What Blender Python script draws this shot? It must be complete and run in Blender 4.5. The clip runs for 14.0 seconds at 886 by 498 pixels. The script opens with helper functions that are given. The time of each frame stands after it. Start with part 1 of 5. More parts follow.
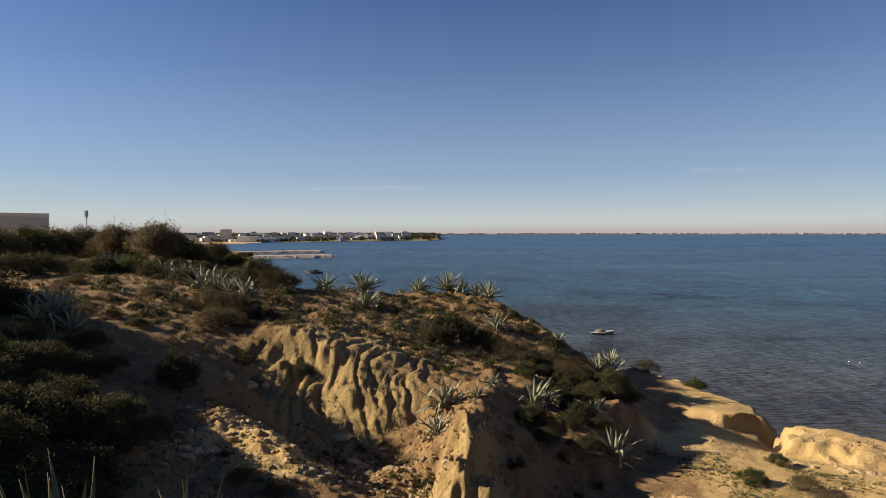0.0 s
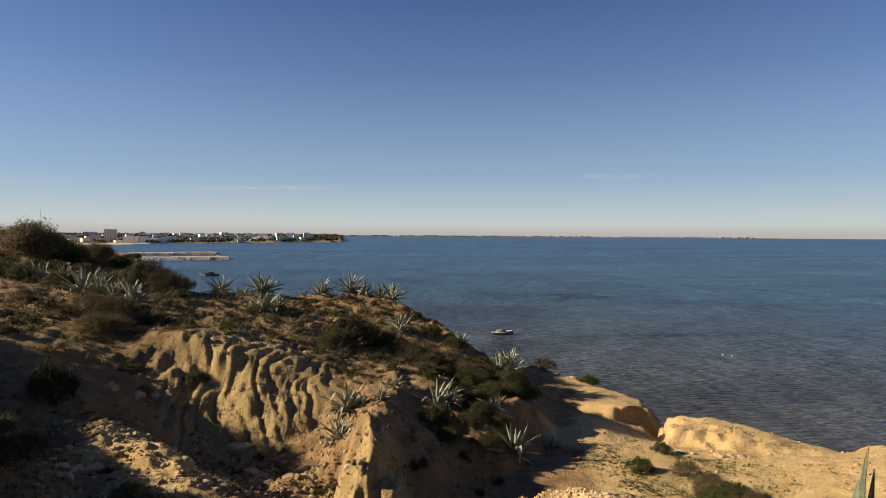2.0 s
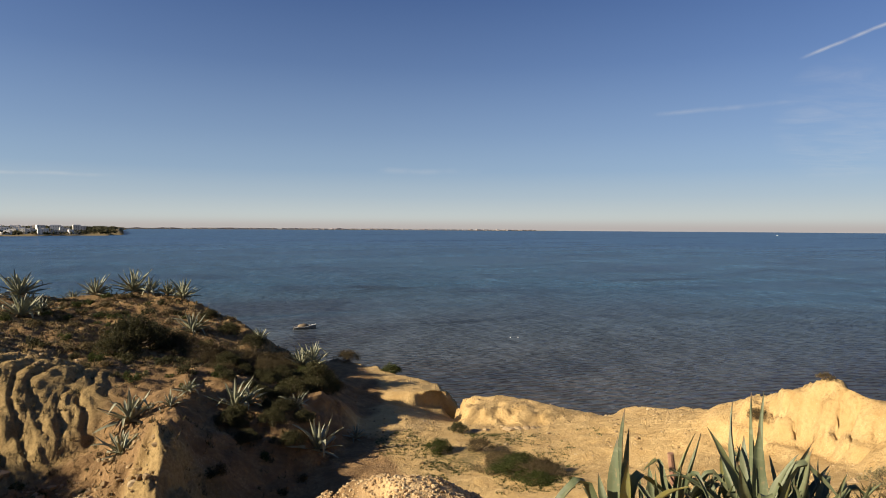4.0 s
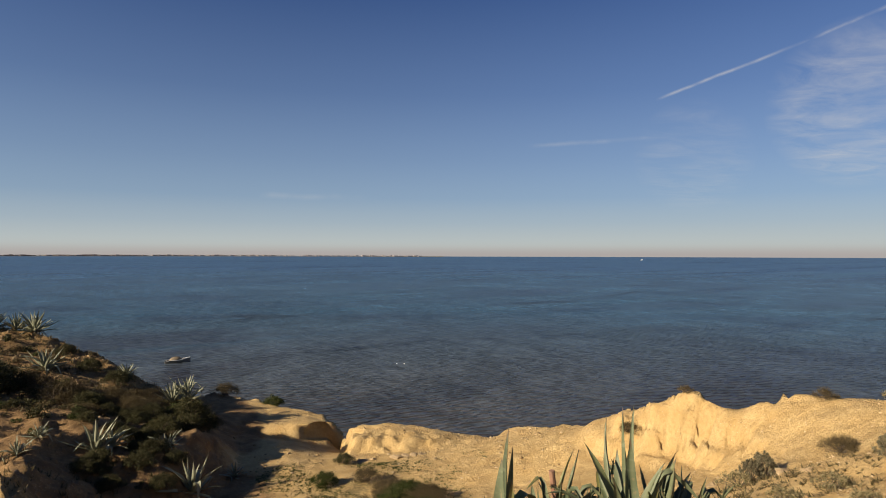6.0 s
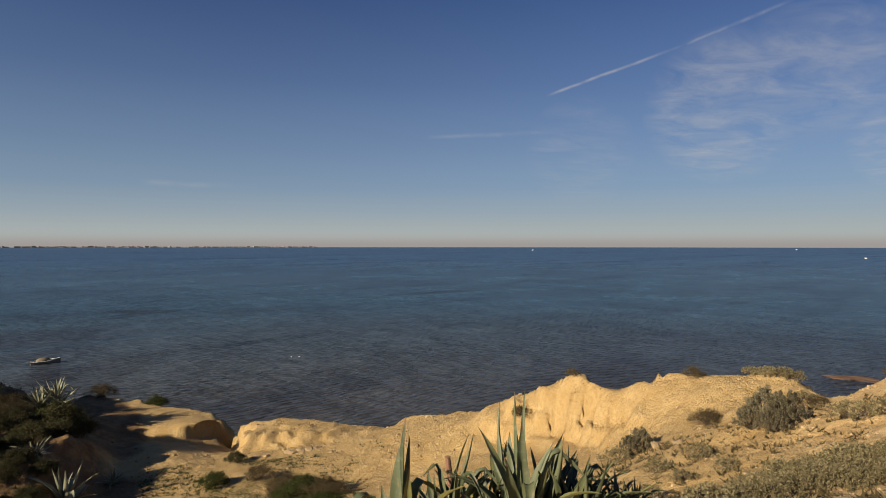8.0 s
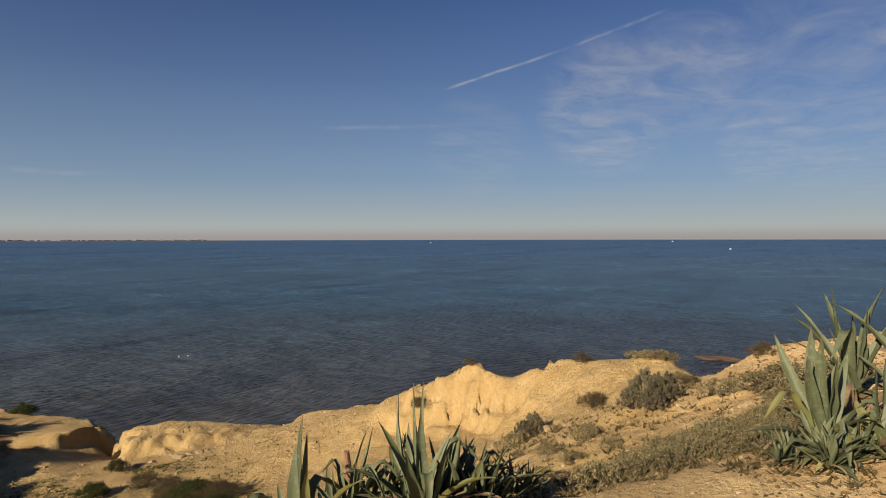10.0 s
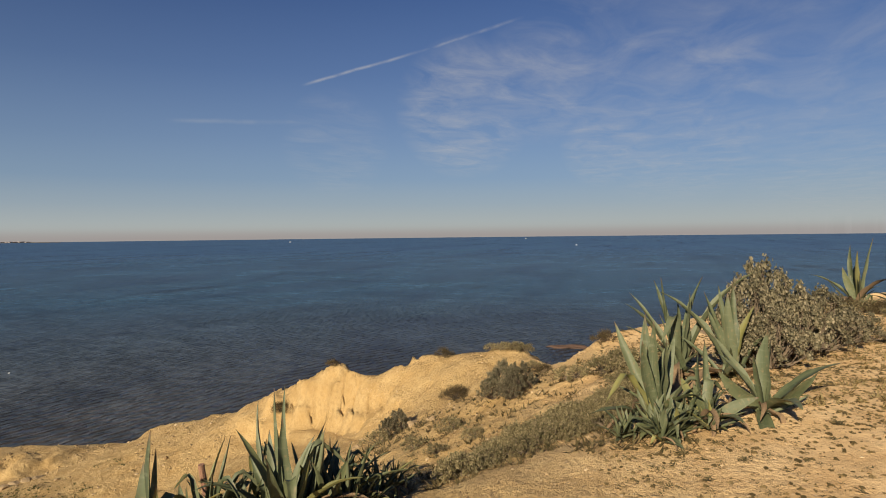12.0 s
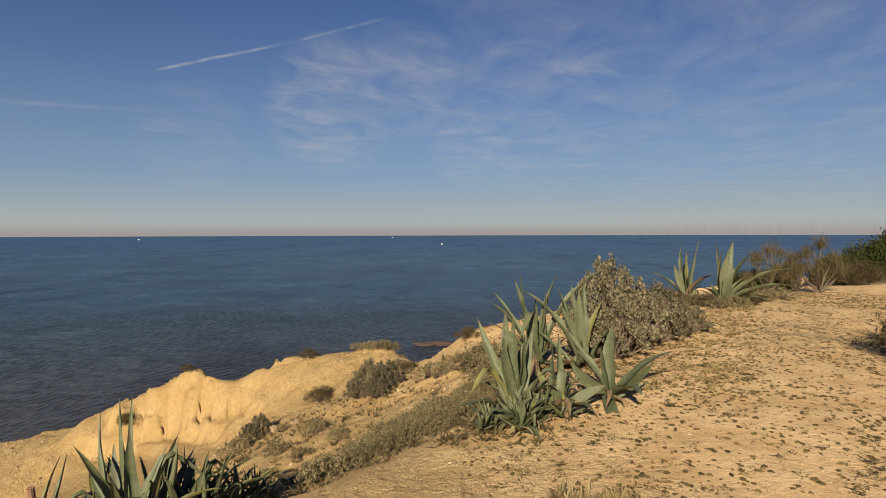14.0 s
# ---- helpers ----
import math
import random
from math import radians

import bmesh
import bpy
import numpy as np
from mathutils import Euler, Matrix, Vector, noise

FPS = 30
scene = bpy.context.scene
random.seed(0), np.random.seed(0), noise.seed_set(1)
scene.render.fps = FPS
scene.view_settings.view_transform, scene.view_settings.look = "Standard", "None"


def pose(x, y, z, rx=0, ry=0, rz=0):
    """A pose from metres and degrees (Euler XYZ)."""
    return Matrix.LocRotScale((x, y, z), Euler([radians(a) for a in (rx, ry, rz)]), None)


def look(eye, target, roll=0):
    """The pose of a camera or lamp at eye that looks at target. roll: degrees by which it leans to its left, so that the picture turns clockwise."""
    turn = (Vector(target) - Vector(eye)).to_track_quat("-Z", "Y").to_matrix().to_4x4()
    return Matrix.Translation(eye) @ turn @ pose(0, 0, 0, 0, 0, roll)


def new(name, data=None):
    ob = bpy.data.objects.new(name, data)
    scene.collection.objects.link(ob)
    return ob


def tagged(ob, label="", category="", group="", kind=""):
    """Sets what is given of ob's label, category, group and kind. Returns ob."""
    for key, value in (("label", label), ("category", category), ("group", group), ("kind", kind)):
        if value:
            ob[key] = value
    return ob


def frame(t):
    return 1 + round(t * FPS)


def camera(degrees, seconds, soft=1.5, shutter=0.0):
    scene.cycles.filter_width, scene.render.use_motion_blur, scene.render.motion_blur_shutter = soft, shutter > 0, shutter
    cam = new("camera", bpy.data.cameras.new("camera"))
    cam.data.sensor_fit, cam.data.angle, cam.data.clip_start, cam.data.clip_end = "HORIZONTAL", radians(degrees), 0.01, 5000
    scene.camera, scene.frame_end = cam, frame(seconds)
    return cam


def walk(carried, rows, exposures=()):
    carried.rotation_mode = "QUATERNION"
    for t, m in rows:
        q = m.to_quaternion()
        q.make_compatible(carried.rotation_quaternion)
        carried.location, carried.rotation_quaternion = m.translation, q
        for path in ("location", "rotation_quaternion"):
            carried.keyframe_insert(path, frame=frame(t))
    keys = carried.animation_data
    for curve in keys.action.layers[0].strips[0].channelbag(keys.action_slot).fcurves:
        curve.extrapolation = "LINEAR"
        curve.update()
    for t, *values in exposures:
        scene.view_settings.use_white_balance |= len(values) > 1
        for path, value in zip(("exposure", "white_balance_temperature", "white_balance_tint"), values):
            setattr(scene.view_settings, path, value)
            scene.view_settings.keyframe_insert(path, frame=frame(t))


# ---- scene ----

# tuning of light and sky
EXPOSURE = [(0.0, 1.12), (3.0, 1.12), (3.7, 1.10), (6.0, 0.90), (7.5, 0.66), (8.0, 0.62), (11.0, 0.62), (14.0, 0.63)]
SUN_POWER = 5.0
SKY_POWER = 0.05
SKY_TINT = (0.490, 0.556, 0.776)
SKY_HAZE = (3.85, 5.10, 6.25)
SKY_CREAM = (5.77, 5.91, 5.33)
SKY_LOW = (4.23, 3.72, 3.58)
SKY_CLOUD = (6.57, 6.42, 6.28)
SEA_BUMP = 1.3

# ---------------------------------------------------------------- camera
EYE = (0.0, 0.0, 1.6)
TURN = [  # seconds, yaw, pitch, roll
    (0.0, 0.00, -1.57, 0.10), (0.5, -3.07, -1.37, -0.19), (1.0, -5.42, -1.19, 0.19), (1.5, -6.96, -1.60, 0.34),
    (2.0, -8.96, -1.38, -0.29), (2.5, -12.21, -1.46, 0.17), (3.0, -18.25, -1.60, 0.04), (3.5, -23.35, -1.88, -0.57),
    (3.7, -25.06, -2.12, -0.51), (5.8, -36.65, 0.60, -0.12), (6.0, -37.85, 0.48, -0.14), (6.5, -40.87, -0.10, -0.10),
    (7.0, -42.85, -0.52, 0.27), (7.5, -45.18, -0.48, 0.23), (8.0, -47.48, -0.38, -0.01), (8.2, -48.35, -0.42, 0.00),
    (10.3, -58.30, -1.18, 0.12), (10.5, -59.30, -1.26, 0.14), (11.0, -63.13, -1.38, 0.53), (11.5, -65.04, -0.89, 0.80),
    (12.0, -69.75, -1.29, 0.63), (12.5, -74.10, -1.45, 0.77), (13.0, -77.70, -1.37, 0.61), (13.5, -80.74, -1.47, 0.53),
    (14.0, -82.11, -1.48, 0.14),
]
cam = camera(71.6, 14.0, 1.0)
walk(cam, [(t, pose(*EYE, 90 + p, r, y)) for t, y, p, r in TURN], EXPOSURE)

# ---------------------------------------------------------------- light
SUN_AZ, SUN_EL = -83.0, 23.5          # bearing from +y towards +x, and height, in degrees
SEA = -16.9


def bearing(az, r, z=0.0):
    """A place by its bearing (degrees, clockwise from +y) and distance from the lookout."""
    return Vector((math.sin(radians(az)) * r, math.cos(radians(az)) * r, z))


sun_data = bpy.data.lights.new("sun", "SUN")
sun_data.energy, sun_data.angle, sun_data.color = SUN_POWER, radians(0.6), (1.0, 0.87, 0.68)
sun = new("sun", sun_data)
sun.matrix_world = look(bearing(SUN_AZ, 100, 100 * math.tan(radians(SUN_EL))), (0, 0, 0))


class Nodes:
    """Short-hand for building a node tree."""

    def __init__(self, tree):
        self.tree = tree
        tree.nodes.clear()

    def add(self, kind, ins=(), **props):
        n = self.tree.nodes.new(kind)
        if "operation" in props:
            n.operation = props["operation"]
        if "use_clamp" in props:
            n.use_clamp = props["use_clamp"]
        if "data_type" in props:
            n.data_type = props["data_type"]
        if "blend_type" in props:
            n.blend_type = props["blend_type"]
        if "attribute_name" in props:
            n.attribute_name = props["attribute_name"]
        for k, v in dict(ins).items():
            if isinstance(v, bpy.types.NodeSocket):
                self.tree.links.new(v, n.inputs[k])
            else:
                n.inputs[k].default_value = v
        return n

    def math(self, op, a, b=0.0, clamp=False):
        return self.add("ShaderNodeMath", {0: a, 1: b}, operation=op, use_clamp=clamp).outputs[0]

    def vmath(self, op, a, b=(0, 0, 0)):
        n = self.add("ShaderNodeVectorMath", {0: a, 1: b}, operation=op)
        return n.outputs["Value" if op in ("DOT_PRODUCT", "LENGTH") else "Vector"]

    def ramp(self, fac, stops):
        n = self.add("ShaderNodeValToRGB", {"Fac": fac})
        e = n.color_ramp.elements
        while len(e) < len(stops):
            e.new(0.5)
        for el, (p, c) in zip(e, stops):
            el.position = p
            el.color = (*c, 1) if isinstance(c, tuple) else (c, c, c, 1)
        return n.outputs["Color"]

    def mix(self, fac, a, b, blend="MIX"):
        n = self.add("ShaderNodeMix", data_type="RGBA", blend_type=blend)
        for k, v in ((0, fac), (6, a), (7, b)):
            if isinstance(v, bpy.types.NodeSocket):
                self.tree.links.new(v, n.inputs[k])
            elif k == 0:
                n.inputs[0].default_value = v
            else:
                n.inputs[k].default_value = (*v, 1)
        return n.outputs[2]

    def noise(self, vec, scale, detail=4.0, rough=0.55, distort=0.0):
        return self.add("ShaderNodeTexNoise", {"Vector": vec, "Scale": scale, "Detail": detail, "Roughness": rough, "Distortion": distort}).outputs["Fac"]


world = bpy.data.worlds.new("sky")
scene.world = world
world.use_nodes = True
w = Nodes(world.node_tree)
sky = w.add("ShaderNodeTexSky")
sky.sky_type, sky.sun_disc = "NISHITA", False
sky.sun_elevation, sky.sun_rotation = radians(SUN_EL), radians(SUN_AZ % 360)
sky.altitude, sky.air_density, sky.dust_density, sky.ozone_density = 20.0, 1.0, 0.4, 4.0
way = w.add("ShaderNodeTexCoord").outputs["Generated"]
xyz = w.add("ShaderNodeSeparateXYZ", {0: way})
up = xyz.outputs["Z"]
# thin haze that lies on the sea
haze = w.ramp(up, [(0.0, 0.9), (0.03, 0.78), (0.08, 0.58), (0.15, 0.36), (0.25, 0.15), (0.40, 0.0)])
air = w.mix(haze, w.mix(1.0, sky.outputs[0], SKY_TINT, "MULTIPLY"), SKY_HAZE)
low = w.ramp(up, [(0.0, 0.8), (0.005, 0.65), (0.014, 0.12), (0.022, 0.0)])
air = w.mix(w.ramp(up, [(0.0, 0.9), (0.02, 0.65), (0.05, 0.25), (0.09, 0.0)]), air, SKY_CREAM)
air = w.mix(low, air, SKY_LOW)
# flat coordinates of a high cloud sheet
flat = w.vmath("DIVIDE", way, w.add("ShaderNodeCombineXYZ", {0: w.math("MAXIMUM", up, 0.02), 1: w.math("MAXIMUM", up, 0.02), 2: 1.0}).outputs[0])
stretch = w.add("ShaderNodeMapping", {"Vector": flat, "Rotation": (0, 0, radians(38)), "Scale": (0.55, 0.95, 0.0)}).outputs[0]
wisp = w.noise(stretch, 2.6, 9.0, 0.62, 0.7)
fleck = w.noise(flat, 0.9, 5.0, 0.6, 0.3)
veil = w.ramp(w.math("MULTIPLY", wisp, w.math("ADD", fleck, 0.45)), [(0.0, 0.0), (0.33, 0.0), (0.50, 0.35), (0.72, 0.9)])


def toward(az, el):
    return Vector((math.sin(radians(az)) * math.cos(radians(el)), math.cos(radians(az)) * math.cos(radians(el)), math.sin(radians(el))))


# the cirrus lies in a few loose fields: bearing, height, reach in degrees, density
fields = 0.0
for az, el, reach, dense in ((72.0, 11.6, 6.5, 1.0), (79.0, 14.0, 6.0, 0.8), (90.5, 11.6, 9.5, 0.65), (84.5, 8.0, 4.0, 0.7), (108.0, 9.5, 15.0, 0.42), (84.0, 19.5, 8.0, 0.35), (98.0, 19.0, 14.0, 0.3), (60.0, 8.5, 5.0, 0.35)):
    near = w.vmath("DOT_PRODUCT", way, tuple(toward(az, el)))
    lo = math.cos(radians(reach))
    fields = w.math("MAXIMUM", fields, w.math("MULTIPLY", w.math("MINIMUM", w.math("DIVIDE", w.math("SUBTRACT", near, lo), 1 - lo, True), 0.6), dense))
veil = w.math("MULTIPLY", veil, w.math("MULTIPLY", fields, 1.25), True)


def streak(p, q, width, strength):
    """A thin straight cloud between two directions."""
    a, b = toward(*p), toward(*q)
    n = a.cross(b).normalized()
    t = (b - a).normalized()
    wob = w.math("MULTIPLY", w.math("SUBTRACT", w.noise(way, 14.0, 3.0), 0.5), width * 1.5)
    off = w.math("ABSOLUTE", w.math("ADD", w.vmath("DOT_PRODUCT", way, tuple(n)), wob))
    line = w.math("SUBTRACT", 1.0, w.math("DIVIDE", off, width), True)
    along = w.vmath("DOT_PRODUCT", way, tuple(t))
    lo, hi = a.dot(t), b.dot(t)
    rise = w.math("DIVIDE", w.math("SUBTRACT", along, lo), (hi - lo) * 0.12, True)
    fall = w.math("DIVIDE", w.math("SUBTRACT", hi, along), (hi - lo) * 0.35, True)
    ahead = w.math("GREATER_THAN", w.vmath("DOT_PRODUCT", way, tuple((a + b).normalized())), 0.5)
    broken = w.ramp(w.noise(way, 30.0, 3.0), [(0.0, 0.25), (0.35, 0.35), (0.6, 1.0)])
    s = w.math("MULTIPLY", w.math("MULTIPLY", line, broken), w.math("MULTIPLY", rise, fall))
    return w.math("MULTIPLY", w.math("MULTIPLY", s, strength), ahead)


cloud = w.math("MULTIPLY", veil, 0.9)
for args in (((56.9, 13.4), (69.2, 16.9), 0.0030, 0.60), ((68.8, 16.8), (77.5, 19.2), 0.0036, 0.42), ((45.5, 9.9), (59.5, 10.2), 0.0045, 0.22),
             ((-13.5, 3.9), (0.5, 4.2), 0.0035, 0.30), ((21.0, 5.2), (31.0, 5.2), 0.006, 0.18), ((57.5, 4.4), (63.5, 4.4), 0.005, 0.2)):
    cloud = w.math("MAXIMUM", cloud, streak(*args))
air = w.mix(w.math("MULTIPLY", cloud, 0.8), air, SKY_CLOUD)
back = w.add("ShaderNodeBackground", {"Color": air, "Strength": SKY_POWER})
w.add("ShaderNodeOutputWorld", {"Surface": back.outputs[0]})

# ---------------------------------------------------------------- materials


def material(name):
    m = bpy.data.materials.new(name)
    m.use_nodes = True
    n = Nodes(m.node_tree)
    bsdf = n.add("ShaderNodeBsdfPrincipled")
    n.add("ShaderNodeOutputMaterial", {"Surface": bsdf.outputs[0]})
    return m, n, bsdf


def plain(name, a, b, scale=3.0, rough=0.85, bump=0.3, metal=0.0, vary=0.25, local=True, grain=9.0):
    """A surface of two tones, mixed at two scales, with a fine relief; each object a little lighter or darker."""
    m, n, s = material(name)
    tc = n.add("ShaderNodeTexCoord").outputs["Object"] if local else n.add("ShaderNodeNewGeometry").outputs["Position"]
    big, small = n.noise(tc, scale, 3.0), n.noise(tc, scale * grain, 4.0)
    f = n.ramp(n.math("ADD", n.math("MULTIPLY", big, 0.6), n.math("MULTIPLY", small, 0.4)), [(0.3, 0.0), (0.7, 1.0)])
    c = n.mix(f, a, b)
    r = n.add("ShaderNodeObjectInfo").outputs["Random"]
    c = n.mix(1.0, c, n.ramp(r, [(0.0, 1.0 - vary), (1.0, 1.0 + vary * 0.4)]), "MULTIPLY")
    m.node_tree.links.new(c, s.inputs["Base Color"])
    s.inputs["Roughness"].default_value, s.inputs["Metallic"].default_value = rough, metal
    bp = n.add("ShaderNodeBump", {"Height": small, "Strength": bump, "Distance": 0.03})
    m.node_tree.links.new(bp.outputs[0], s.inputs["Normal"])
    return m


def leafy(name, tones, rough=0.6, vary=0.3, through_light=0.35):
    """Leaves: each island of the mesh takes one of several tones."""
    m, n, s = material(name)
    isl = n.add("ShaderNodeNewGeometry").outputs["Random Per Island"]
    c = n.ramp(isl, [(i / (len(tones) - 1), t) for i, t in enumerate(tones)])
    r = n.add("ShaderNodeObjectInfo").outputs["Random"]
    c = n.mix(1.0, c, n.ramp(r, [(0.0, 1.0 - vary), (1.0, 1.0 + vary * 0.5)]), "MULTIPLY")
    m.node_tree.links.new(c, s.inputs["Base Color"])
    s.inputs["Roughness"].default_value = rough
    s.inputs["Specular IOR Level"].default_value = 0.12
    thin = n.add("ShaderNodeBsdfTranslucent", {"Color": c}).outputs[0]
    out = [k for k in m.node_tree.nodes if k.bl_idname == "ShaderNodeOutputMaterial"][0]
    both = n.add("ShaderNodeMixShader", {0: through_light, 1: s.outputs[0], 2: thin}).outputs[0]
    m.node_tree.links.new(both, out.inputs["Surface"])
    return m


def ground_material():
    m, n, s = material("earth")
    pos = n.add("ShaderNodeNewGeometry").outputs["Position"]
    sandy = n.add("ShaderNodeAttribute", attribute_name="sandy").outputs["Fac"]
    herb = n.add("ShaderNodeAttribute", attribute_name="herb").outputs["Fac"]
    big, mid, fine = n.noise(pos, 0.35, 4), n.noise(pos, 1.7, 5, 0.6), n.noise(pos, 11.0, 5, 0.65)
    grit = n.noise(pos, 46.0, 3, 0.7)
    sand = n.mix(n.ramp(mid, [(0.3, 0.0), (0.7, 1.0)]), (0.395, 0.256, 0.100), (0.51, 0.358, 0.162))
    sand = n.mix(n.ramp(fine, [(0.45, 0.0), (0.75, 0.7)]), sand, (0.33, 0.212, 0.088))
    soil = n.mix(n.ramp(mid, [(0.3, 0.0), (0.7, 1.0)]), (0.130, 0.075, 0.032), (0.320, 0.198, 0.088))
    soil = n.mix(n.ramp(fine, [(0.40, 0.0), (0.70, 0.8)]), soil, (0.150, 0.090, 0.042))
    clay = n.add("ShaderNodeAttribute", attribute_name="clay").outputs["Fac"]
    soil = n.mix(clay, soil, n.mix(n.ramp(fine, [(0.35, 0.0), (0.65, 1.0)]), (0.225, 0.154, 0.064), (0.355, 0.246, 0.106)))
    dust = n.add("ShaderNodeAttribute", attribute_name="pale").outputs["Fac"]
    sand = n.mix(dust, sand, n.mix(n.ramp(mid, [(0.35, 0.0), (0.65, 1.0)]), (0.56, 0.362, 0.166), (0.72, 0.500, 0.255)))
    edge = n.math("ADD", sandy, n.math("MULTIPLY", n.math("SUBTRACT", big, 0.5), 0.7))
    base = n.mix(n.ramp(edge, [(0.35, 0.0), (0.65, 1.0)]), soil, sand)
    # thin cover of low herbs, in spots
    spot = n.math("ADD", n.math("MULTIPLY", fine, 0.55), n.math("MULTIPLY", mid, 0.45))
    cover = n.ramp(n.math("ADD", n.math("SUBTRACT", spot, 0.95), herb), [(0.0, 0.0), (0.10, 0.0), (0.24, 0.8)])
    green = n.mix(n.ramp(grit, [(0.35, 0.0), (0.65, 1.0)]), (0.105, 0.088, 0.034), (0.215, 0.165, 0.068))
    base = n.mix(cover, base, green)
    # pale chips of stone
    chip = n.add("ShaderNodeTexVoronoi", {"Vector": pos, "Scale": 16.0, "Randomness": 1.0})
    pale = n.math("MULTIPLY", n.ramp(chip.outputs["Distance"], [(0.10, 1.0), (0.20, 0.0)]), n.ramp(big, [(0.42, 0.0), (0.6, 0.75)]))
    base = n.mix(pale, base, (0.56, 0.42, 0.26))
    m.node_tree.links.new(base, s.inputs["Base Color"])
    s.inputs["Roughness"].default_value = 0.95
    s.inputs["Specular IOR Level"].default_value = 0.15
    h = n.math("ADD", n.math("MULTIPLY", fine, 0.7), n.math("ADD", n.math("MULTIPLY", grit, 0.25), n.math("MULTIPLY", mid, 0.8)))
    soft = n.math("SUBTRACT", 1.0, n.math("MULTIPLY", dust, 0.72))
    bp = n.add("ShaderNodeBump", {"Height": n.math("MULTIPLY", h, soft), "Strength": 0.9, "Distance": 0.11})
    m.node_tree.links.new(bp.outputs[0], s.inputs["Normal"])
    return m


def sea_material():
    m, n, s = material("sea")
    pos = n.add("ShaderNodeNewGeometry").outputs["Position"]
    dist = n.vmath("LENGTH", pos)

    def laid(turn, sx, sy):
        return n.add("ShaderNodeMapping", {"Vector": pos, "Rotation": (0, 0, radians(turn)), "Scale": (sx, sy, 1.0)}).outputs[0]

    weed = n.noise(laid(30, 1.0, 1.7), 0.013, 7, 0.62, 0.8)
    lane = n.noise(laid(-14, 0.22, 1.7), 0.013, 6, 0.62, 0.9)
    wind = laid(-24, 0.34, 1.0)
    rip, chop, swell = n.noise(wind, 1.5, 2, 0.5, 0.3), n.noise(wind, 0.52, 2, 0.5, 0.4), n.noise(wind, 0.10, 3, 0.6, 0.4)
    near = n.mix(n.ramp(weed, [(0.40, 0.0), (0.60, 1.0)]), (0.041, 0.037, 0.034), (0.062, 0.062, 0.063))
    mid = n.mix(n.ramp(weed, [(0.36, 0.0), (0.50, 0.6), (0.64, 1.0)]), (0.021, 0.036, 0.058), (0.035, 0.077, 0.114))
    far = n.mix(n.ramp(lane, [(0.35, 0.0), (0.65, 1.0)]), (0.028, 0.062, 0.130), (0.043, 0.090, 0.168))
    # tone shifts with distance; the far blue paints in reflected sky
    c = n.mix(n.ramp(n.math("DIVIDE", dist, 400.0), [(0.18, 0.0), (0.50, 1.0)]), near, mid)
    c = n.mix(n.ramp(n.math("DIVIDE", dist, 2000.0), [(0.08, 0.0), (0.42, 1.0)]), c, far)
    c = n.mix(n.ramp(lane, [(0.54, 0.0), (0.70, 0.6)]), c, (0.034, 0.084, 0.126))
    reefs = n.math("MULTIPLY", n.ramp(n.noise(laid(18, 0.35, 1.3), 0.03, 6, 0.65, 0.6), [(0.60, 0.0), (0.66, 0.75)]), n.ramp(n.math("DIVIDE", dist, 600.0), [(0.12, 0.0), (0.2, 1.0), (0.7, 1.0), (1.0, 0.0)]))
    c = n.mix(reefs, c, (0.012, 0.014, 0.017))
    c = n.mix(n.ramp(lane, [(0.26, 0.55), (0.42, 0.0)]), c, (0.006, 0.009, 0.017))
    # painted light and dark of wavelets too fine for relief at a distance
    wavelet_shade = n.math("ADD", n.math("MULTIPLY", n.noise(laid(-62, 1.0, 0.35), 0.09, 5, 0.7, 0.5), 0.3), n.math("MULTIPLY", n.noise(laid(-62, 1.0, 0.45), 0.55, 5, 0.75, 0.5), 0.7))
    c = n.mix(1.0, c, n.ramp(wavelet_shade, [(0.37, 0.55), (0.50, 1.0), (0.62, 1.5)]), "MULTIPLY")
    # wavelets that run in from the north-east
    train = n.add("ShaderNodeTexWave", {"Vector": laid(-60, 1.0, 1.0), "Scale": 0.19, "Distortion": 7.0, "Detail": 3.0, "Detail Scale": 0.5, "Detail Roughness": 0.65}).outputs["Fac"]
    cross = n.add("ShaderNodeTexWave", {"Vector": laid(-84, 1.0, 1.0), "Scale": 0.33, "Distortion": 8.0, "Detail": 3.0, "Detail Scale": 0.6, "Detail Roughness": 0.65}).outputs["Fac"]
    calm = n.ramp(n.noise(wind, 0.014, 4), [(0.35, 0.45), (0.6, 1.0)])
    h = n.math("ADD", n.math("ADD", n.math("MULTIPLY", rip, 0.22), n.math("MULTIPLY", n.math("ADD", n.math("MULTIPLY", train, 0.26), n.math("MULTIPLY", cross, 0.13)), n.ramp(n.math("DIVIDE", dist, 500.0), [(0.15, 1.0), (0.45, 0.15)]))), n.math("ADD", n.math("MULTIPLY", chop, 0.40), n.math("MULTIPLY", swell, 0.5)))
    bp = n.add("ShaderNodeBump", {"Height": n.math("MULTIPLY", h, calm), "Strength": 1.0, "Distance": SEA_BUMP}).outputs[0]
    # ruffled water never reaches a mirror's gloss at a flat angle
    fres = n.add("ShaderNodeFresnel", {"IOR": 1.33, "Normal": bp}).outputs[0]
    cap = n.ramp(n.math("DIVIDE", dist, 1000.0), [(0.05, 0.17), (0.12, 0.22), (0.35, 0.26), (1.0, 0.19)])
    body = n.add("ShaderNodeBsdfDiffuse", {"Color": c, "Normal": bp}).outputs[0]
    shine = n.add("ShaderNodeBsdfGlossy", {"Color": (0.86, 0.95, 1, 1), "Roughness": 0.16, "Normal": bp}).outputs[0]
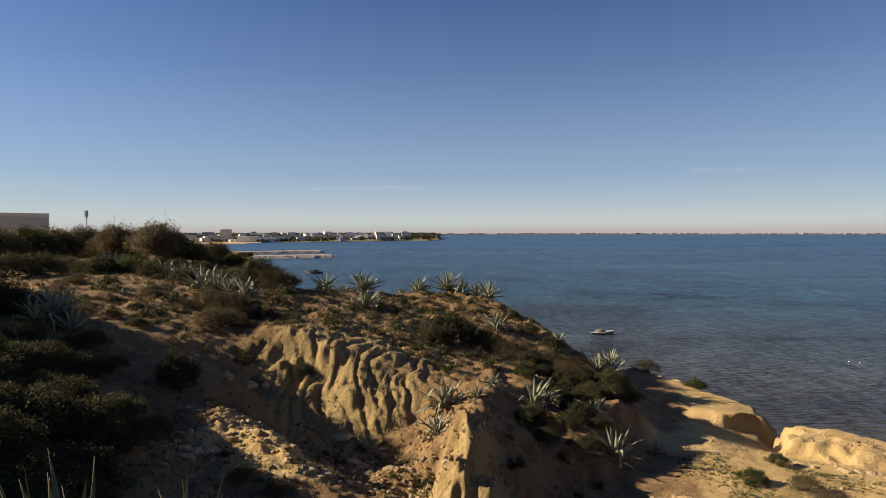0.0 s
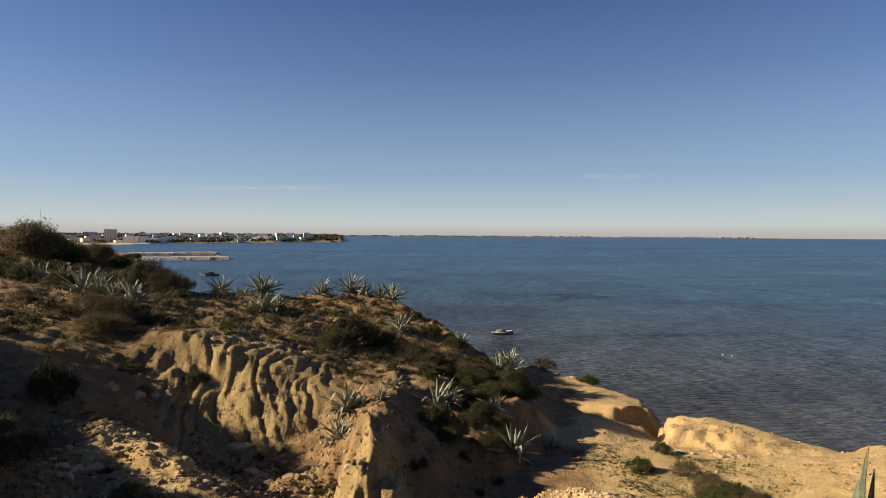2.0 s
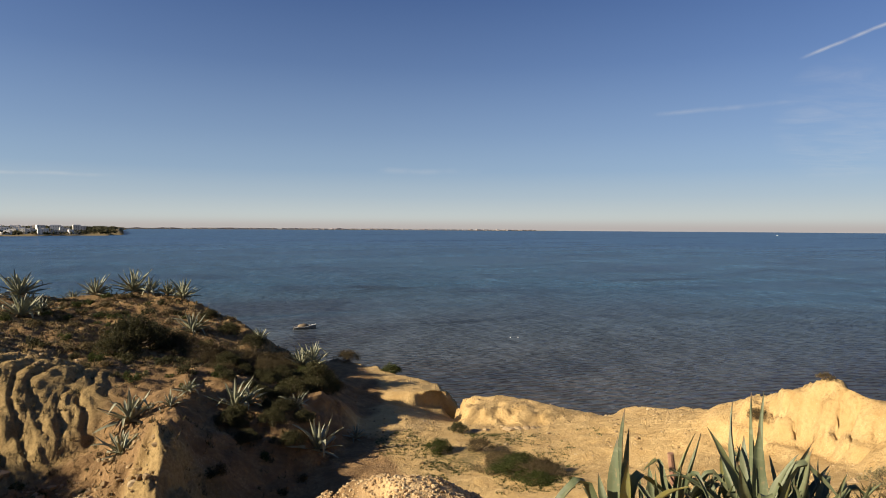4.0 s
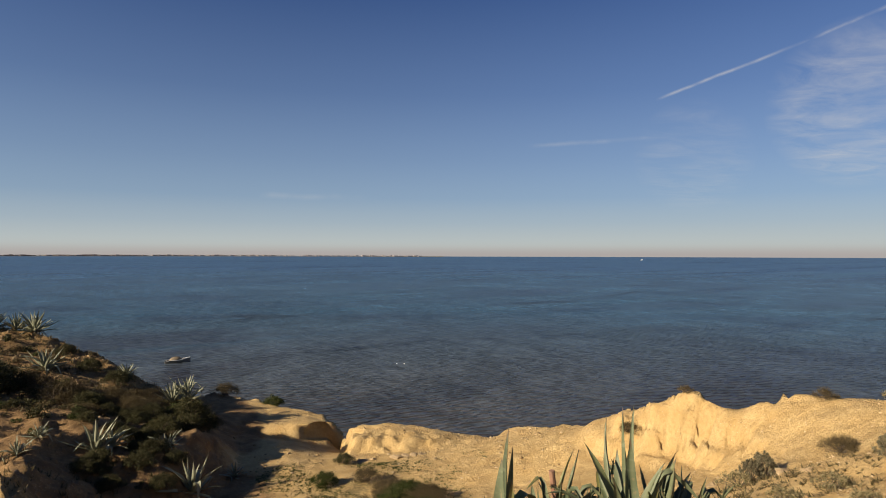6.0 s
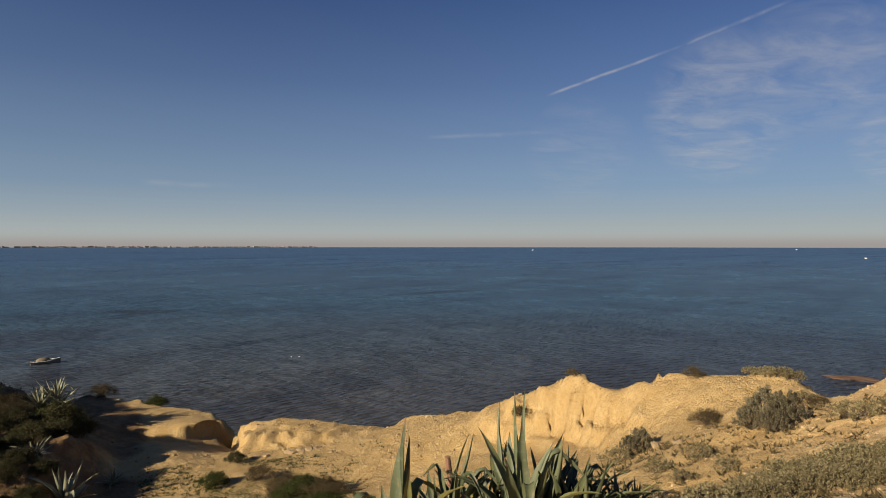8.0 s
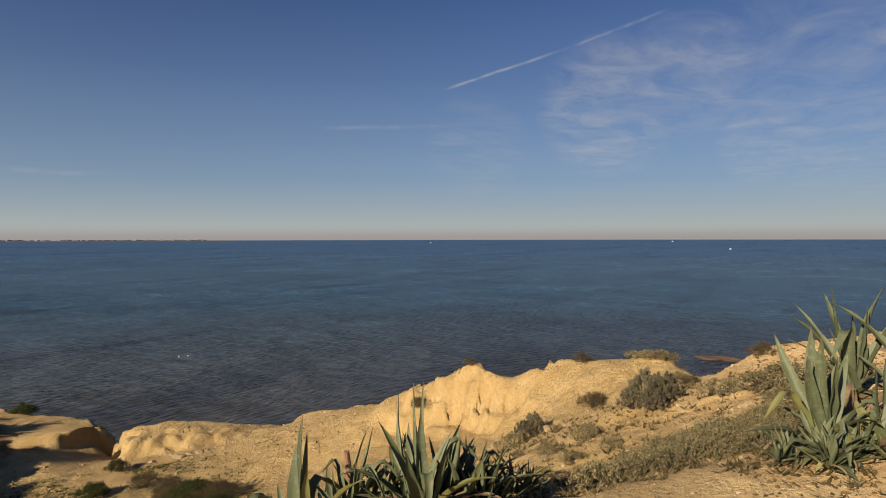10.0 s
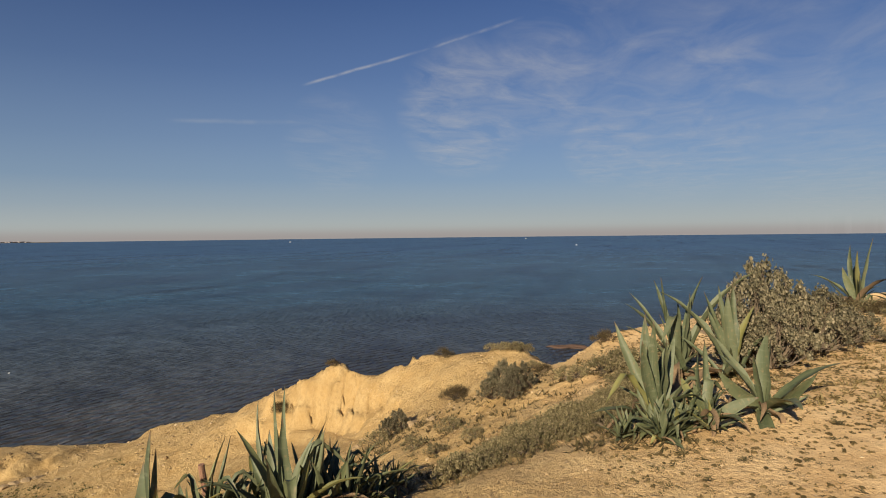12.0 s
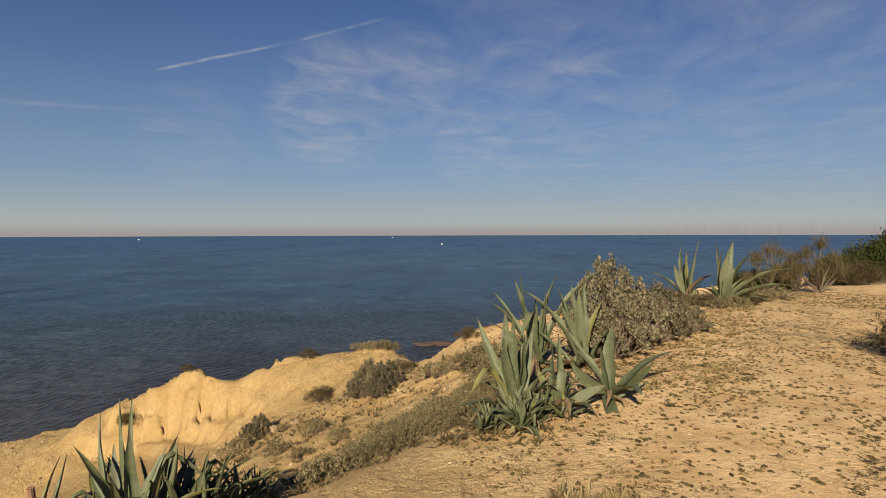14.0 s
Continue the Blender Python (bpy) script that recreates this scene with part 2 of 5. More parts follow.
    both = n.add("ShaderNodeMixShader", {0: n.math("MINIMUM", fres, n.math("MULTIPLY", cap, n.ramp(wavelet_shade, [(0.38, 0.7), (0.62, 1.0)]))), 1: body, 2: shine}).outputs[0]
    m.node_tree.nodes.remove(s)
    out = [k for k in m.node_tree.nodes if k.bl_idname == "ShaderNodeOutputMaterial"][0]
    m.node_tree.links.new(both, out.inputs["Surface"])
    return m


EARTH = ground_material()
WATER = sea_material()
STONE = plain("stone", (0.28, 0.190, 0.095), (0.46, 0.325, 0.170), 2.0, 0.92, 0.6)
CHIP = leafy("pale_chips", [(0.211, 0.136, 0.066), (0.317, 0.220, 0.110), (0.458, 0.343, 0.202)], 0.9, through_light=0.0)


def agave_material(name, sun_pale):
    """The second argument lightens the skin towards the paleness of sunlit leaves."""
    m, n, s = material(name)
    tc = n.add("ShaderNodeTexCoord").outputs["Object"]
    r = n.add("ShaderNodeObjectInfo").outputs["Random"]
    long = n.add("ShaderNodeMapping", {"Vector": tc, "Scale": (9.0, 1.2, 9.0)}).outputs[0]
    st, sp = n.noise(long, 2.0, 4), n.noise(tc, 14.0, 4)
    c = n.ramp(r, [(0.0, (0.040, 0.054, 0.025)), (0.3, (0.066, 0.082, 0.038)), (0.6, (0.108, 0.121, 0.065)), (0.90, (0.080, 0.092, 0.036)), (1.0, (0.220, 0.195, 0.052))])
    c = n.mix(n.ramp(st, [(0.35, 0.0), (0.70, 0.7)]), c, (0.128, 0.132, 0.066))
    bands = n.noise(n.add("ShaderNodeMapping", {"Vector": tc, "Scale": (3.0, 14.0, 3.0)}).outputs[0], 1.5, 3)
    c = n.mix(n.ramp(bands, [(0.57, 0.0), (0.68, 0.40)]), c, (0.180, 0.190, 0.115))
    c = n.mix(sun_pale, c, (0.29, 0.285, 0.195))
    c = n.mix(n.ramp(sp, [(0.58, 0.0), (0.72, 0.65)]), c, (0.22, 0.16, 0.08))
    x = n.add("ShaderNodeSeparateXYZ", {0: tc})
    tip = n.ramp(x.outputs["Y"], [(0.90, 0.0), (0.99, 1.0)])
    c = n.mix(tip, c, (0.10, 0.06, 0.03))
    m.node_tree.links.new(c, s.inputs["Base Color"])
    s.inputs["Roughness"].default_value = 0.58
    s.inputs["Specular IOR Level"].default_value = 0.32
    bp = n.add("ShaderNodeBump", {"Height": st, "Strength": 0.35, "Distance": 0.01})
    m.node_tree.links.new(bp.outputs[0], s.inputs["Normal"])
    return m


AGAVE = agave_material("agave_skin", 0.0)
# lighter copy for far agaves, with strong sunlight put into the colour
SUN_PALED = agave_material("pale_agave_skin", 0.6)
DRY = plain("dry_leaf", (0.11, 0.065, 0.032), (0.25, 0.17, 0.088), 5.0, 0.9, 0.4)
TWIG = plain("twig_bark", (0.09, 0.065, 0.04), (0.21, 0.155, 0.10), 6.0, 0.9, 0.4)
SCRUB = leafy("scrub_leaves", [(0.027, 0.028, 0.011), (0.059, 0.055, 0.021), (0.095, 0.082, 0.035)])
BROWN = leafy("brown_scrub", [(0.056, 0.041, 0.019), (0.111, 0.081, 0.037), (0.159, 0.122, 0.059)])
GREEN = leafy("green_leaves", [(0.025, 0.035, 0.009), (0.053, 0.064, 0.015), (0.088, 0.093, 0.025)])
GREY = leafy("saltbush_leaves", [(0.082, 0.074, 0.044), (0.180, 0.158, 0.092), (0.330, 0.275, 0.172)])
MATLEAF = leafy("low_shrub_leaves", [(0.120, 0.106, 0.049), (0.248, 0.203, 0.099), (0.418, 0.337, 0.185)])
FEATHER = leafy("tamarisk_sprays", [(0.075, 0.058, 0.028), (0.128, 0.098, 0.045), (0.176, 0.135, 0.064)])
TUFT = leafy("dry_herbs", [(0.061, 0.050, 0.020), (0.130, 0.097, 0.043), (0.216, 0.162, 0.079)])
PATHTUFT = leafy("dark_path_herbs", [(0.085, 0.073, 0.033), (0.154, 0.125, 0.056), (0.255, 0.200, 0.095)])
CUSHION = leafy("herb_cushion", [(0.135, 0.099, 0.042), (0.228, 0.162, 0.068), (0.357, 0.252, 0.110)])
STRAW = leafy("straw", [(0.188, 0.139, 0.053), (0.300, 0.225, 0.098), (0.390, 0.300, 0.143)])
PLASTER = plain("white_plaster", (0.66, 0.62, 0.56), (0.80, 0.77, 0.71), 0.2, 0.85, 0.1, vary=0.35)
# distance haze is put into the wall colour of the far city
HAZY = plain("hazy_walls", (0.20, 0.165, 0.155), (0.34, 0.29, 0.27), 0.02, 0.95, 0.0)
CREAM = plain("cream_plaster", (0.52, 0.45, 0.36), (0.66, 0.58, 0.48), 0.2, 0.85, 0.1, vary=0.3)
DARK = plain("dark_opening", (0.02, 0.02, 0.02), (0.04, 0.04, 0.04), 1.0, 0.6, 0.0)
ROCK = plain("sea_rock", (0.30, 0.24, 0.18), (0.50, 0.41, 0.31), 0.4, 0.9, 0.6)
REEF = plain("red_reef", (0.050, 0.028, 0.018), (0.105, 0.058, 0.034), 0.8, 0.85, 0.6)
HULL = plain("hull_paint", (0.10, 0.085, 0.07), (0.19, 0.165, 0.135), 1.5, 0.5, 0.1)
TARP = plain("tarpaulin", (0.15, 0.11, 0.065), (0.25, 0.19, 0.115), 1.2, 0.8, 0.5)
BLACKHULL = plain("tarred_hull", (0.02, 0.02, 0.022), (0.05, 0.045, 0.04), 1.0, 0.6, 0.2)
STEEL = plain("galvanised_steel", (0.22, 0.22, 0.22), (0.32, 0.32, 0.31), 1.0, 0.5, 0.1, 0.7)
WHITE = plain("white_float", (0.75, 0.75, 0.73), (0.82, 0.82, 0.80), 2.0, 0.5, 0.0)

# ---------------------------------------------------------------- mesh helpers


def mesh_of(name, verts, faces, mat=None, smooth=False):
    me = bpy.data.meshes.new(name)
    me.from_pydata(verts.tolist() if isinstance(verts, np.ndarray) else [tuple(v) for v in verts], [], faces)
    if mat:
        me.materials.append(mat)
    if smooth:
        me.polygons.foreach_set("use_smooth", [True] * len(me.polygons))
    me.update()
    return me


def from_bm(name, bm, mat, smooth=False):
    me = bpy.data.meshes.new(name)
    bm.normal_update()
    bm.to_mesh(me)
    bm.free()
    me.materials.append(mat)
    if smooth:
        me.polygons.foreach_set("use_smooth", [True] * len(me.polygons))
    return me


def part(name, me, parent, label="", m=None):
    ob = new(name, me)
    ob.parent = parent
    if m is not None:
        ob.matrix_basis = m
    if label:
        ob["label"] = label
    return ob


def thing(name, where, label, category, group="", kind="", turn=0.0, size=1.0):
    ob = new(name)
    ob.matrix_basis = Matrix.LocRotScale(where, Euler((0, 0, radians(turn))), (size,) * 3)
    ob.empty_display_size = 0.1
    return tagged(ob, label, category, group, kind)


def box(bm, x0, x1, y0, y1, z0, z1):
    v = [bm.verts.new((x, y, z)) for z in (z0, z1) for y in (y0, y1) for x in (x0, x1)]
    for f in ((0, 2, 3, 1), (4, 5, 7, 6), (0, 1, 5, 4), (2, 6, 7, 3), (0, 4, 6, 2), (1, 3, 7, 5)):
        bm.faces.new([v[i] for i in f])


def rock_mesh(name, mat, seed, rough=0.35, sub=2):
    bm = bmesh.new()
    bmesh.ops.create_icosphere(bm, subdivisions=sub, radius=1.0)
    for v in bm.verts:
        d = noise.noise(v.co * 1.3 + Vector((seed * 7.1, 0, 0))) * rough * 1.6 + noise.noise(v.co * 3.1 + Vector((0, seed * 3.3, 0))) * rough * 0.6
        v.co *= 1 + d
        v.co.z *= 0.72
    return from_bm(name, bm, mat, False)


# ---------------------------------------------------------------- the lie of the land


def lattice(ix, iy, seed):
    h = (ix.astype(np.int64) * 374761393 + iy.astype(np.int64) * 668265263 + seed * 1442695041) & 0x7FFFFFFF
    h = ((h ^ (h >> 13)) * 1274126177) & 0x7FFFFFFF
    return ((h ^ (h >> 16)) & 0xFFFFFF) / float(0xFFFFFF)


def value_noise(x, y, seed):
    ix, iy = np.floor(x), np.floor(y)
    fx, fy = x - ix, y - iy
    fx, fy = fx * fx * (3 - 2 * fx), fy * fy * (3 - 2 * fy)
    a, b = lattice(ix, iy, seed), lattice(ix + 1, iy, seed)
    c, d = lattice(ix, iy + 1, seed), lattice(ix + 1, iy + 1, seed)
    return (a + (b - a) * fx) * (1 - fy) + (c + (d - c) * fx) * fy


def fbm(x, y, scale, octaves=4, seed=0):
    total, amp, norm = 0.0, 1.0, 0.0
    for o in range(octaves):
        f = 2.03 ** o / scale
        total = total + amp * (value_noise(x * f + 17.3 * o, y * f - 9.1 * o, seed + o) - 0.5)
        norm += amp
        amp *= 0.5
    return total / norm * 2


# breaklines: bearing, distance and height of crests, rims, feet and floors
LAND = {
    "level_ground": [(180, 3, 0), (135, 4, 0), (110, 6, 0), (118, 14, 0.02), (150, 20, 0.1), (180, 30, 0.3), (-140, 20, 0.3), (-110, 8, 0.1), (-150, 3, 0)],
    "lookout_rim": [(-110, 4, 0), (-60, 2.8, -0.15), (-36, 2.1, -0.1), (0, 1.8, -0.1), (36, 2.0, -0.1), (58, 2.7, -0.12), (72, 4.3, -0.32), (85, 5.2, -0.16), (97, 6.8, -0.02), (104, 11, 0), (107, 16, 0), (111, 18, 0), (118, 22, 0.06), (126, 30, 0.1)],
    "bank_foot": [(-60, 6, -1.0), (-36, 5, -1.35), (-20, 5, -1.7), (0, 5, -1.85), (20, 5.4, -1.8), (36, 5, -1.5), (44, 4.8, -0.60), (54, 4.8, -0.55), (62, 5.2, -0.65), (70, 5.7, -0.62)],
    "gully_near_side": [(-34, 9.5, -2.75), (-22, 9.5, -3.6), (-10, 10.5, -4.5), (0, 10.5, -4.5), (8, 10.5, -4.4), (14, 11, -4.2)],
    "knoll": [(14, 9.6, -2.75), (18, 9.2, -2.15), (22.5, 9.0, -1.9), (27, 9.0, -2.1), (32, 9.3, -2.7)],
    "gully_floor": [(-50, 10, -2.4), (-34, 12.5, -3.2), (-24.2, 15.5, -3.5), (-24, 18.5, -3.9)],
    "low_spur": [(-20.6, 19.2, -3.35), (-19.2, 18, -3.45), (-16.4, 17, -3.75), (-13.6, 15.8, -4.0), (-11.6, 14.6, -4.3)],
    "spur_foot": [(-22.6, 16.6, -4.05), (-19.5, 15.4, -4.1), (-16.5, 14.2, -4.2)],
    "spur_back": [(-15.2, 19.6, -4.75), (-12.4, 18.2, -4.95), (-10.2, 16.6, -5.1)],
    "gully_head": [(-8.7, 16.0, -5.2), (-6, 18.0, -5.4), (-3, 18, -5.3)],
    "cone_crest": [(2.6, 14.2, -3.75), (1.9, 15.3, -3.05), (2.3, 16.5, -3.3), (3.2, 18.5, -3.6), (5, 21.5, -3.75), (7, 24, -3.85)],
    "cone_foot": [(-1.6, 13.8, -4.7), (-1.4, 16, -5.2), (-0.5, 18, -4.72)],
    "cone_foot_far": [(5.4, 13.8, -4.6), (5.8, 15.5, -5.3)],
    "flank_foot": [(5.5, 13.5, -4.7), (8.5, 15, -5.5), (12, 16.8, -5.7), (15.5, 18.6, -5.7), (18.8, 20.6, -5.7), (20, 23.4, -5.65), (19.6, 27, -5.95)],
    "flank_shoulder": [(8.5, 19.0, -4.5), (11.5, 19.6, -4.45), (14.5, 20.8, -4.4), (16.6, 22.6, -4.6), (17.2, 24.4, -4.9)],
    "flank_brow": [(7, 24, -3.85), (9, 24.8, -4.1), (11, 25, -4.35), (14.5, 25.5, -4.7), (16.5, 27, -5.2)],
    "east_floor": [(10, 14, -5.35), (15, 16, -5.5), (20, 18, -5.5)],
    "clay_face_foot": [(-13.6, 22.2, -4.4), (-10.6, 20.2, -5.2), (-7.5, 19.5, -5.25), (-4.5, 19.7, -5.0), (-2.5, 20.4, -4.7)],
    "clay_face_belly": [(-12.6, 23.1, -3.5), (-11, 22.3, -3.7), (-9, 21.3, -3.74), (-6.4, 21.1, -3.86), (-4.2, 21.4, -3.95)],
    "clay_face_top": [(-15.8, 25, -1.8), (-13, 24.2, -2.05), (-10.6, 23.3, -2.4), (-7, 22.9, -2.85), (-3.6, 22.5, -3.3), (0.0, 20.2, -4.4)],
    "clay_gully": [(-18.2, 24.2, -2.9), (-16.8, 22.6, -4.0), (-14.8, 21.0, -4.75), (-11.5, 18.9, -5.2)],
    "headland_back": [(1.6, 31, -3.2), (5, 29.5, -3.4)],
    "headland_crest": [(-20, 38, -1.1), (-13.2, 36.5, -1.5), (-9.6, 37, -1.9), (-4.4, 38, -2.2), (0.8, 38, -2.2), (4.5, 36, -2.2), (7.7, 33.5, -2.95), (10.8, 31, -3.7), (12.3, 30, -4.6), (15.3, 29, -5.0), (16.7, 31, -5.9)],
    "headland_drop": [(-11, 47, -19.5), (-4, 49, -19.5), (2, 48, -19.5), (8, 46, -19.5), (13, 46, -19.5)],
    "terrace_edge": [(16.8, 36.5, -6.05), (20, 34, -6.05), (22.4, 32.5, -6.05), (25.0, 31.2, -6.05), (26.6, 30.6, -6.15), (28.0, 30.2, -6.35)],
    "slab_foot": [(20.0, 28.4, -6.2), (22.5, 27.8, -6.35), (24, 27.6, -6.45), (26.5, 28.2, -6.75), (28.2, 28.8, -7.0)],
    "slab_brow": [(20.2, 29.0, -6.05), (22.5, 28.3, -5.96), (24, 28.05, -5.9), (26.5, 28.65, -6.0), (28.3, 29.25, -6.3)],
    "ravine": [(28.0, 24.6, -6.3), (28.5, 26.6, -6.8), (28.8, 28.2, -7.3), (29.0, 30, -9)],
    "terrace_edge_east": [(29.3, 26.2, -6.05), (31.3, 26, -6.1), (33.5, 25.7, -5.95), (36.2, 25.4, -5.9), (42.5, 25, -5.8), (43.3, 25.2, -5.6), (44.6, 25.2, -5.35), (47, 24.4, -5.05), (51.1, 22.6, -4.55), (54.4, 20, -3.2), (57, 18.6, -2.5), (58.4, 18.2, -2.12), (59.5, 18, -1.95)],
    "sand_crest": [(59.5, 18, -1.95), (61, 17.6, -2.1), (63.2, 17.3, -2.4), (67.6, 17, -1.95), (69.6, 17, -1.75), (73.9, 17, -1.55), (77.0, 16.6, -1.45), (78.4, 14.6, -1.5), (79.2, 13.4, -1.26), (81.3, 13, -1.1), (83, 13, -0.62), (84.4, 13, -0.42), (86.1, 13, -0.34), (90, 13.5, -0.25), (93, 14, -0.15), (98, 17, -0.15), (103, 21, -0.3), (108, 25, -0.5), (114, 34, -0.4), (122, 60, 0.0)],
    "sea_drop": [(17, 52, -19.5), (25, 43, -19.5), (27.6, 40, -19.5), (34, 37, -19.5), (44, 36, -19.5), (54, 32, -19.5), (64, 30, -19.5), (75, 30, -19.5), (86, 28, -19.5), (96, 32, -19.5), (106, 46, -19.5), (114, 70, -19.5), (121, 110, -19.5)],
    "terrace_floor": [(18.6, 27.6, -6.05), (22, 25.4, -5.85), (24, 23.4, -5.6), (23.4, 20, -5.5), (29.2, 20.5, -5.5), (36.5, 18.5, -5.4), (45, 18, -5.1), (52.1, 18.6, -4.5)],
    "sand_face_foot": [(52.1, 18.6, -4.5), (56, 17.5, -4.1), (59.5, 16.9, -3.8), (62.4, 15.5, -3.6), (65, 13.5, -2.75), (70.5, 11.5, -1.72), (75.5, 10.8, -1.15), (80, 10, -0.85), (86, 9, -0.42), (92, 9, -0.16)],
    "hollow": [(22, 14, -5.3), (36, 13, -4.8), (45, 12, -3.75), (54, 11, -3.15), (60, 9.5, -2.2), (66, 8, -1.5), (72.4, 6.5, -0.9)],
    "west_bank": [(-60, 13, -0.9), (-45, 19, -1.4), (-34.2, 17, -2.3), (-27, 19.5, -3.25)],
    "west_bank_top": [(-45, 24, -1.0), (-32.3, 24, -1.25), (-26.3, 24, -2.3), (-24, 27, -2.0), (-17.9, 31, -1.75)],
    # rise out of view, added to cast shade into the western gully
    "unseen_west_knoll": [(-46, 14, -0.4), (-54, 14, 1.4), (-66, 15, 2.4), (-82, 15, 2.6), (-100, 12, 1.2)],
    "sea_floor": [(-9, 75, -21.0), (10, 75, -21.0), (30, 68, -21.0), (60, 60, -21.0), (90, 62, -21.0), (108, 90, -21.0)],
    "sea_floor_out": [(-14.5, 165, -21.0), (10, 165, -21.0), (40, 165, -21.0), (70, 165, -21.0), (100, 165, -21.0), (117, 165, -21.0)],
    "west_path": [(-50, 36, -0.4), (-36, 38, -0.75), (-30.3, 37, -0.9), (-26.2, 36, -1.05)],
    "west_plateau": [(-16.5, 55, -1.6), (-24, 55, -0.9), (-36, 60, 0), (-60, 60, 0.8), (-90, 60, 1.0), (-130, 60, 0.8), (180, 80, 0.8), (135, 80, 0.4)],
    "west_rim": [(-13.9, 44, -1.9), (-14.6, 58, -2.4), (-16.6, 72, -2.0), (-18, 100, -1.6), (-23, 128, -0.8)],
    "west_drop": [(-11, 50, -19.5), (-12.6, 70, -19.5), (-14.8, 90, -19.5), (-17, 122, -19.5), (-22, 160, -19.5)],
}


def survey():
    """Two nested height grids, relaxed between the breaklines."""
    pts = []
    for line in LAND.values():
        for (a0, r0, z0), (a1, r1, z1) in zip(line, line[1:]):
            p, q = bearing(a0, r0, z0), bearing(a1, r1, z1)
            k = max(2, int((q - p).length / 0.2))
            if (p - q).xy.length > 60:
                k = 120
            pts += [p.lerp(q, i / k) for i in range(k + 1)]
    pts = np.array(pts)

    def relax(grid, x0, y0, cell, sweeps, hold):
        n, m_ = grid.shape
        i = np.clip(((pts[:, 1] - y0) / cell).round().astype(int), -1, n)
        j = np.clip(((pts[:, 0] - x0) / cell).round().astype(int), -1, m_)
        ok = (i >= 0) & (i < n) & (j >= 0) & (j < m_)
        tot, cnt = np.zeros_like(grid), np.zeros_like(grid)
        np.add.at(tot, (i[ok], j[ok]), pts[ok, 2])
        np.add.at(cnt, (i[ok], j[ok]), 1)
        fixed = cnt > 0
        val = tot / np.maximum(cnt, 1)
        edge = grid.copy()
        for _ in range(sweeps):
            g = np.pad(grid, 1, mode="edge")
            grid = (g[:-2, 1:-1] + g[2:, 1:-1] + g[1:-1, :-2] + g[1:-1, 2:]) / 4
            grid = np.where(fixed, val, grid)
            if hold:
                grid[0], grid[-1], grid[:, 0], grid[:, -1] = edge[0], edge[-1], edge[:, 0], edge[:, -1]
        return grid

    # coarse, from nearest breakline heights
    c, half = 2.0, 180.0
    n = int(2 * half / c) + 1
    gx, gy = np.meshgrid(np.linspace(-half, half, n), np.linspace(-half, half, n))
    thin = pts[::6]
    coarse = np.empty_like(gx)
    for row in range(n):
        d = (gx[row][:, None] - thin[:, 0]) ** 2 + (gy[row][:, None] - thin[:, 1]) ** 2 + 0.1
        wgt = 1 / d ** 2
        coarse[row] = (wgt * thin[:, 2]).sum(1) / wgt.sum(1)
    coarse = relax(coarse, -half, -half, c, 700, False)
    f, fx0, fy0, fn = 0.3, -36.0, -30.0, 281
    gx, gy = np.meshgrid(fx0 + f * np.arange(fn), fy0 + f * np.arange(fn))
    fine = relax(bilinear(coarse, -half, -half, c, gx, gy), fx0, fy0, f, 500, True)
    for _ in range(1):
        g = np.pad(fine, 1, mode="edge")
        fine = 0.6 * fine + 0.1 * (g[:-2, 1:-1] + g[2:, 1:-1] + g[1:-1, :-2] + g[1:-1, 2:])
    return (coarse, -half, -half, c), (fine, fx0, fy0, f)


def bilinear(grid, x0, y0, cell, x, y):
    n, m_ = grid.shape
    u, v = np.clip((x - x0) / cell, 0, m_ - 1.001), np.clip((y - y0) / cell, 0, n - 1.001)
    j, i = u.astype(int), v.astype(int)
    fu, fv = u - j, v - i
    return (grid[i, j] * (1 - fu) + grid[i, j + 1] * fu) * (1 - fv) + (grid[i + 1, j] * (1 - fu) + grid[i + 1, j + 1] * fu) * fv


COARSE, FINE = survey()


def smoothstep(a, b, x):
    t = np.clip((x - a) / (b - a), 0, 1)
    return t * t * (3 - 2 * t)


def blob(x, y, az, r, rx):
    c = bearing(az, r)
    return np.exp(-((x - c.x) ** 2 + (y - c.y) ** 2) / (rx * rx))


def bank(x, y, corners, rise, soft=0.3, ragged=0.9, scale=1.7):
    """A raised bank: its outline as bearings and distances, clockwise; steep at the rim, flat on top."""
    pts = [bearing(*c) for c in corners]
    inside = np.full(np.shape(x), 99.0)
    for p, q in zip(pts, pts[1:] + pts[:1]):
        ex, ey = q.x - p.x, q.y - p.y
        inside = np.minimum(inside, ((x - p.x) * ey - (y - p.y) * ex) / math.hypot(ex, ey))
    return rise * smoothstep(-soft, soft, inside + ragged * fbm(x, y, scale, 5, 15))


def base_height(x, y):
    z = relaxed_height(x, y)
    az = np.degrees(np.arctan2(x, y))
    r, ragged = np.hypot(x, y), fbm(x, y, 0.9, 4, 51)
    block = 0.60 * smoothstep(29.0, 29.45, az + 1.0 * ragged) * smoothstep(23.0, 24.3, r + 1.1 * fbm(x, y, 1.1, 3, 57)) * smoothstep(43, 32, az) * smoothstep(34, 30, r)
    ledge = bank(x, y, [(31, 24.6), (31, 29), (43.5, 28), (42.6, 25.0), (38, 24.4), (34.5, 23.6)], 0.16, 0.5)
    return z + np.maximum(block, ledge)


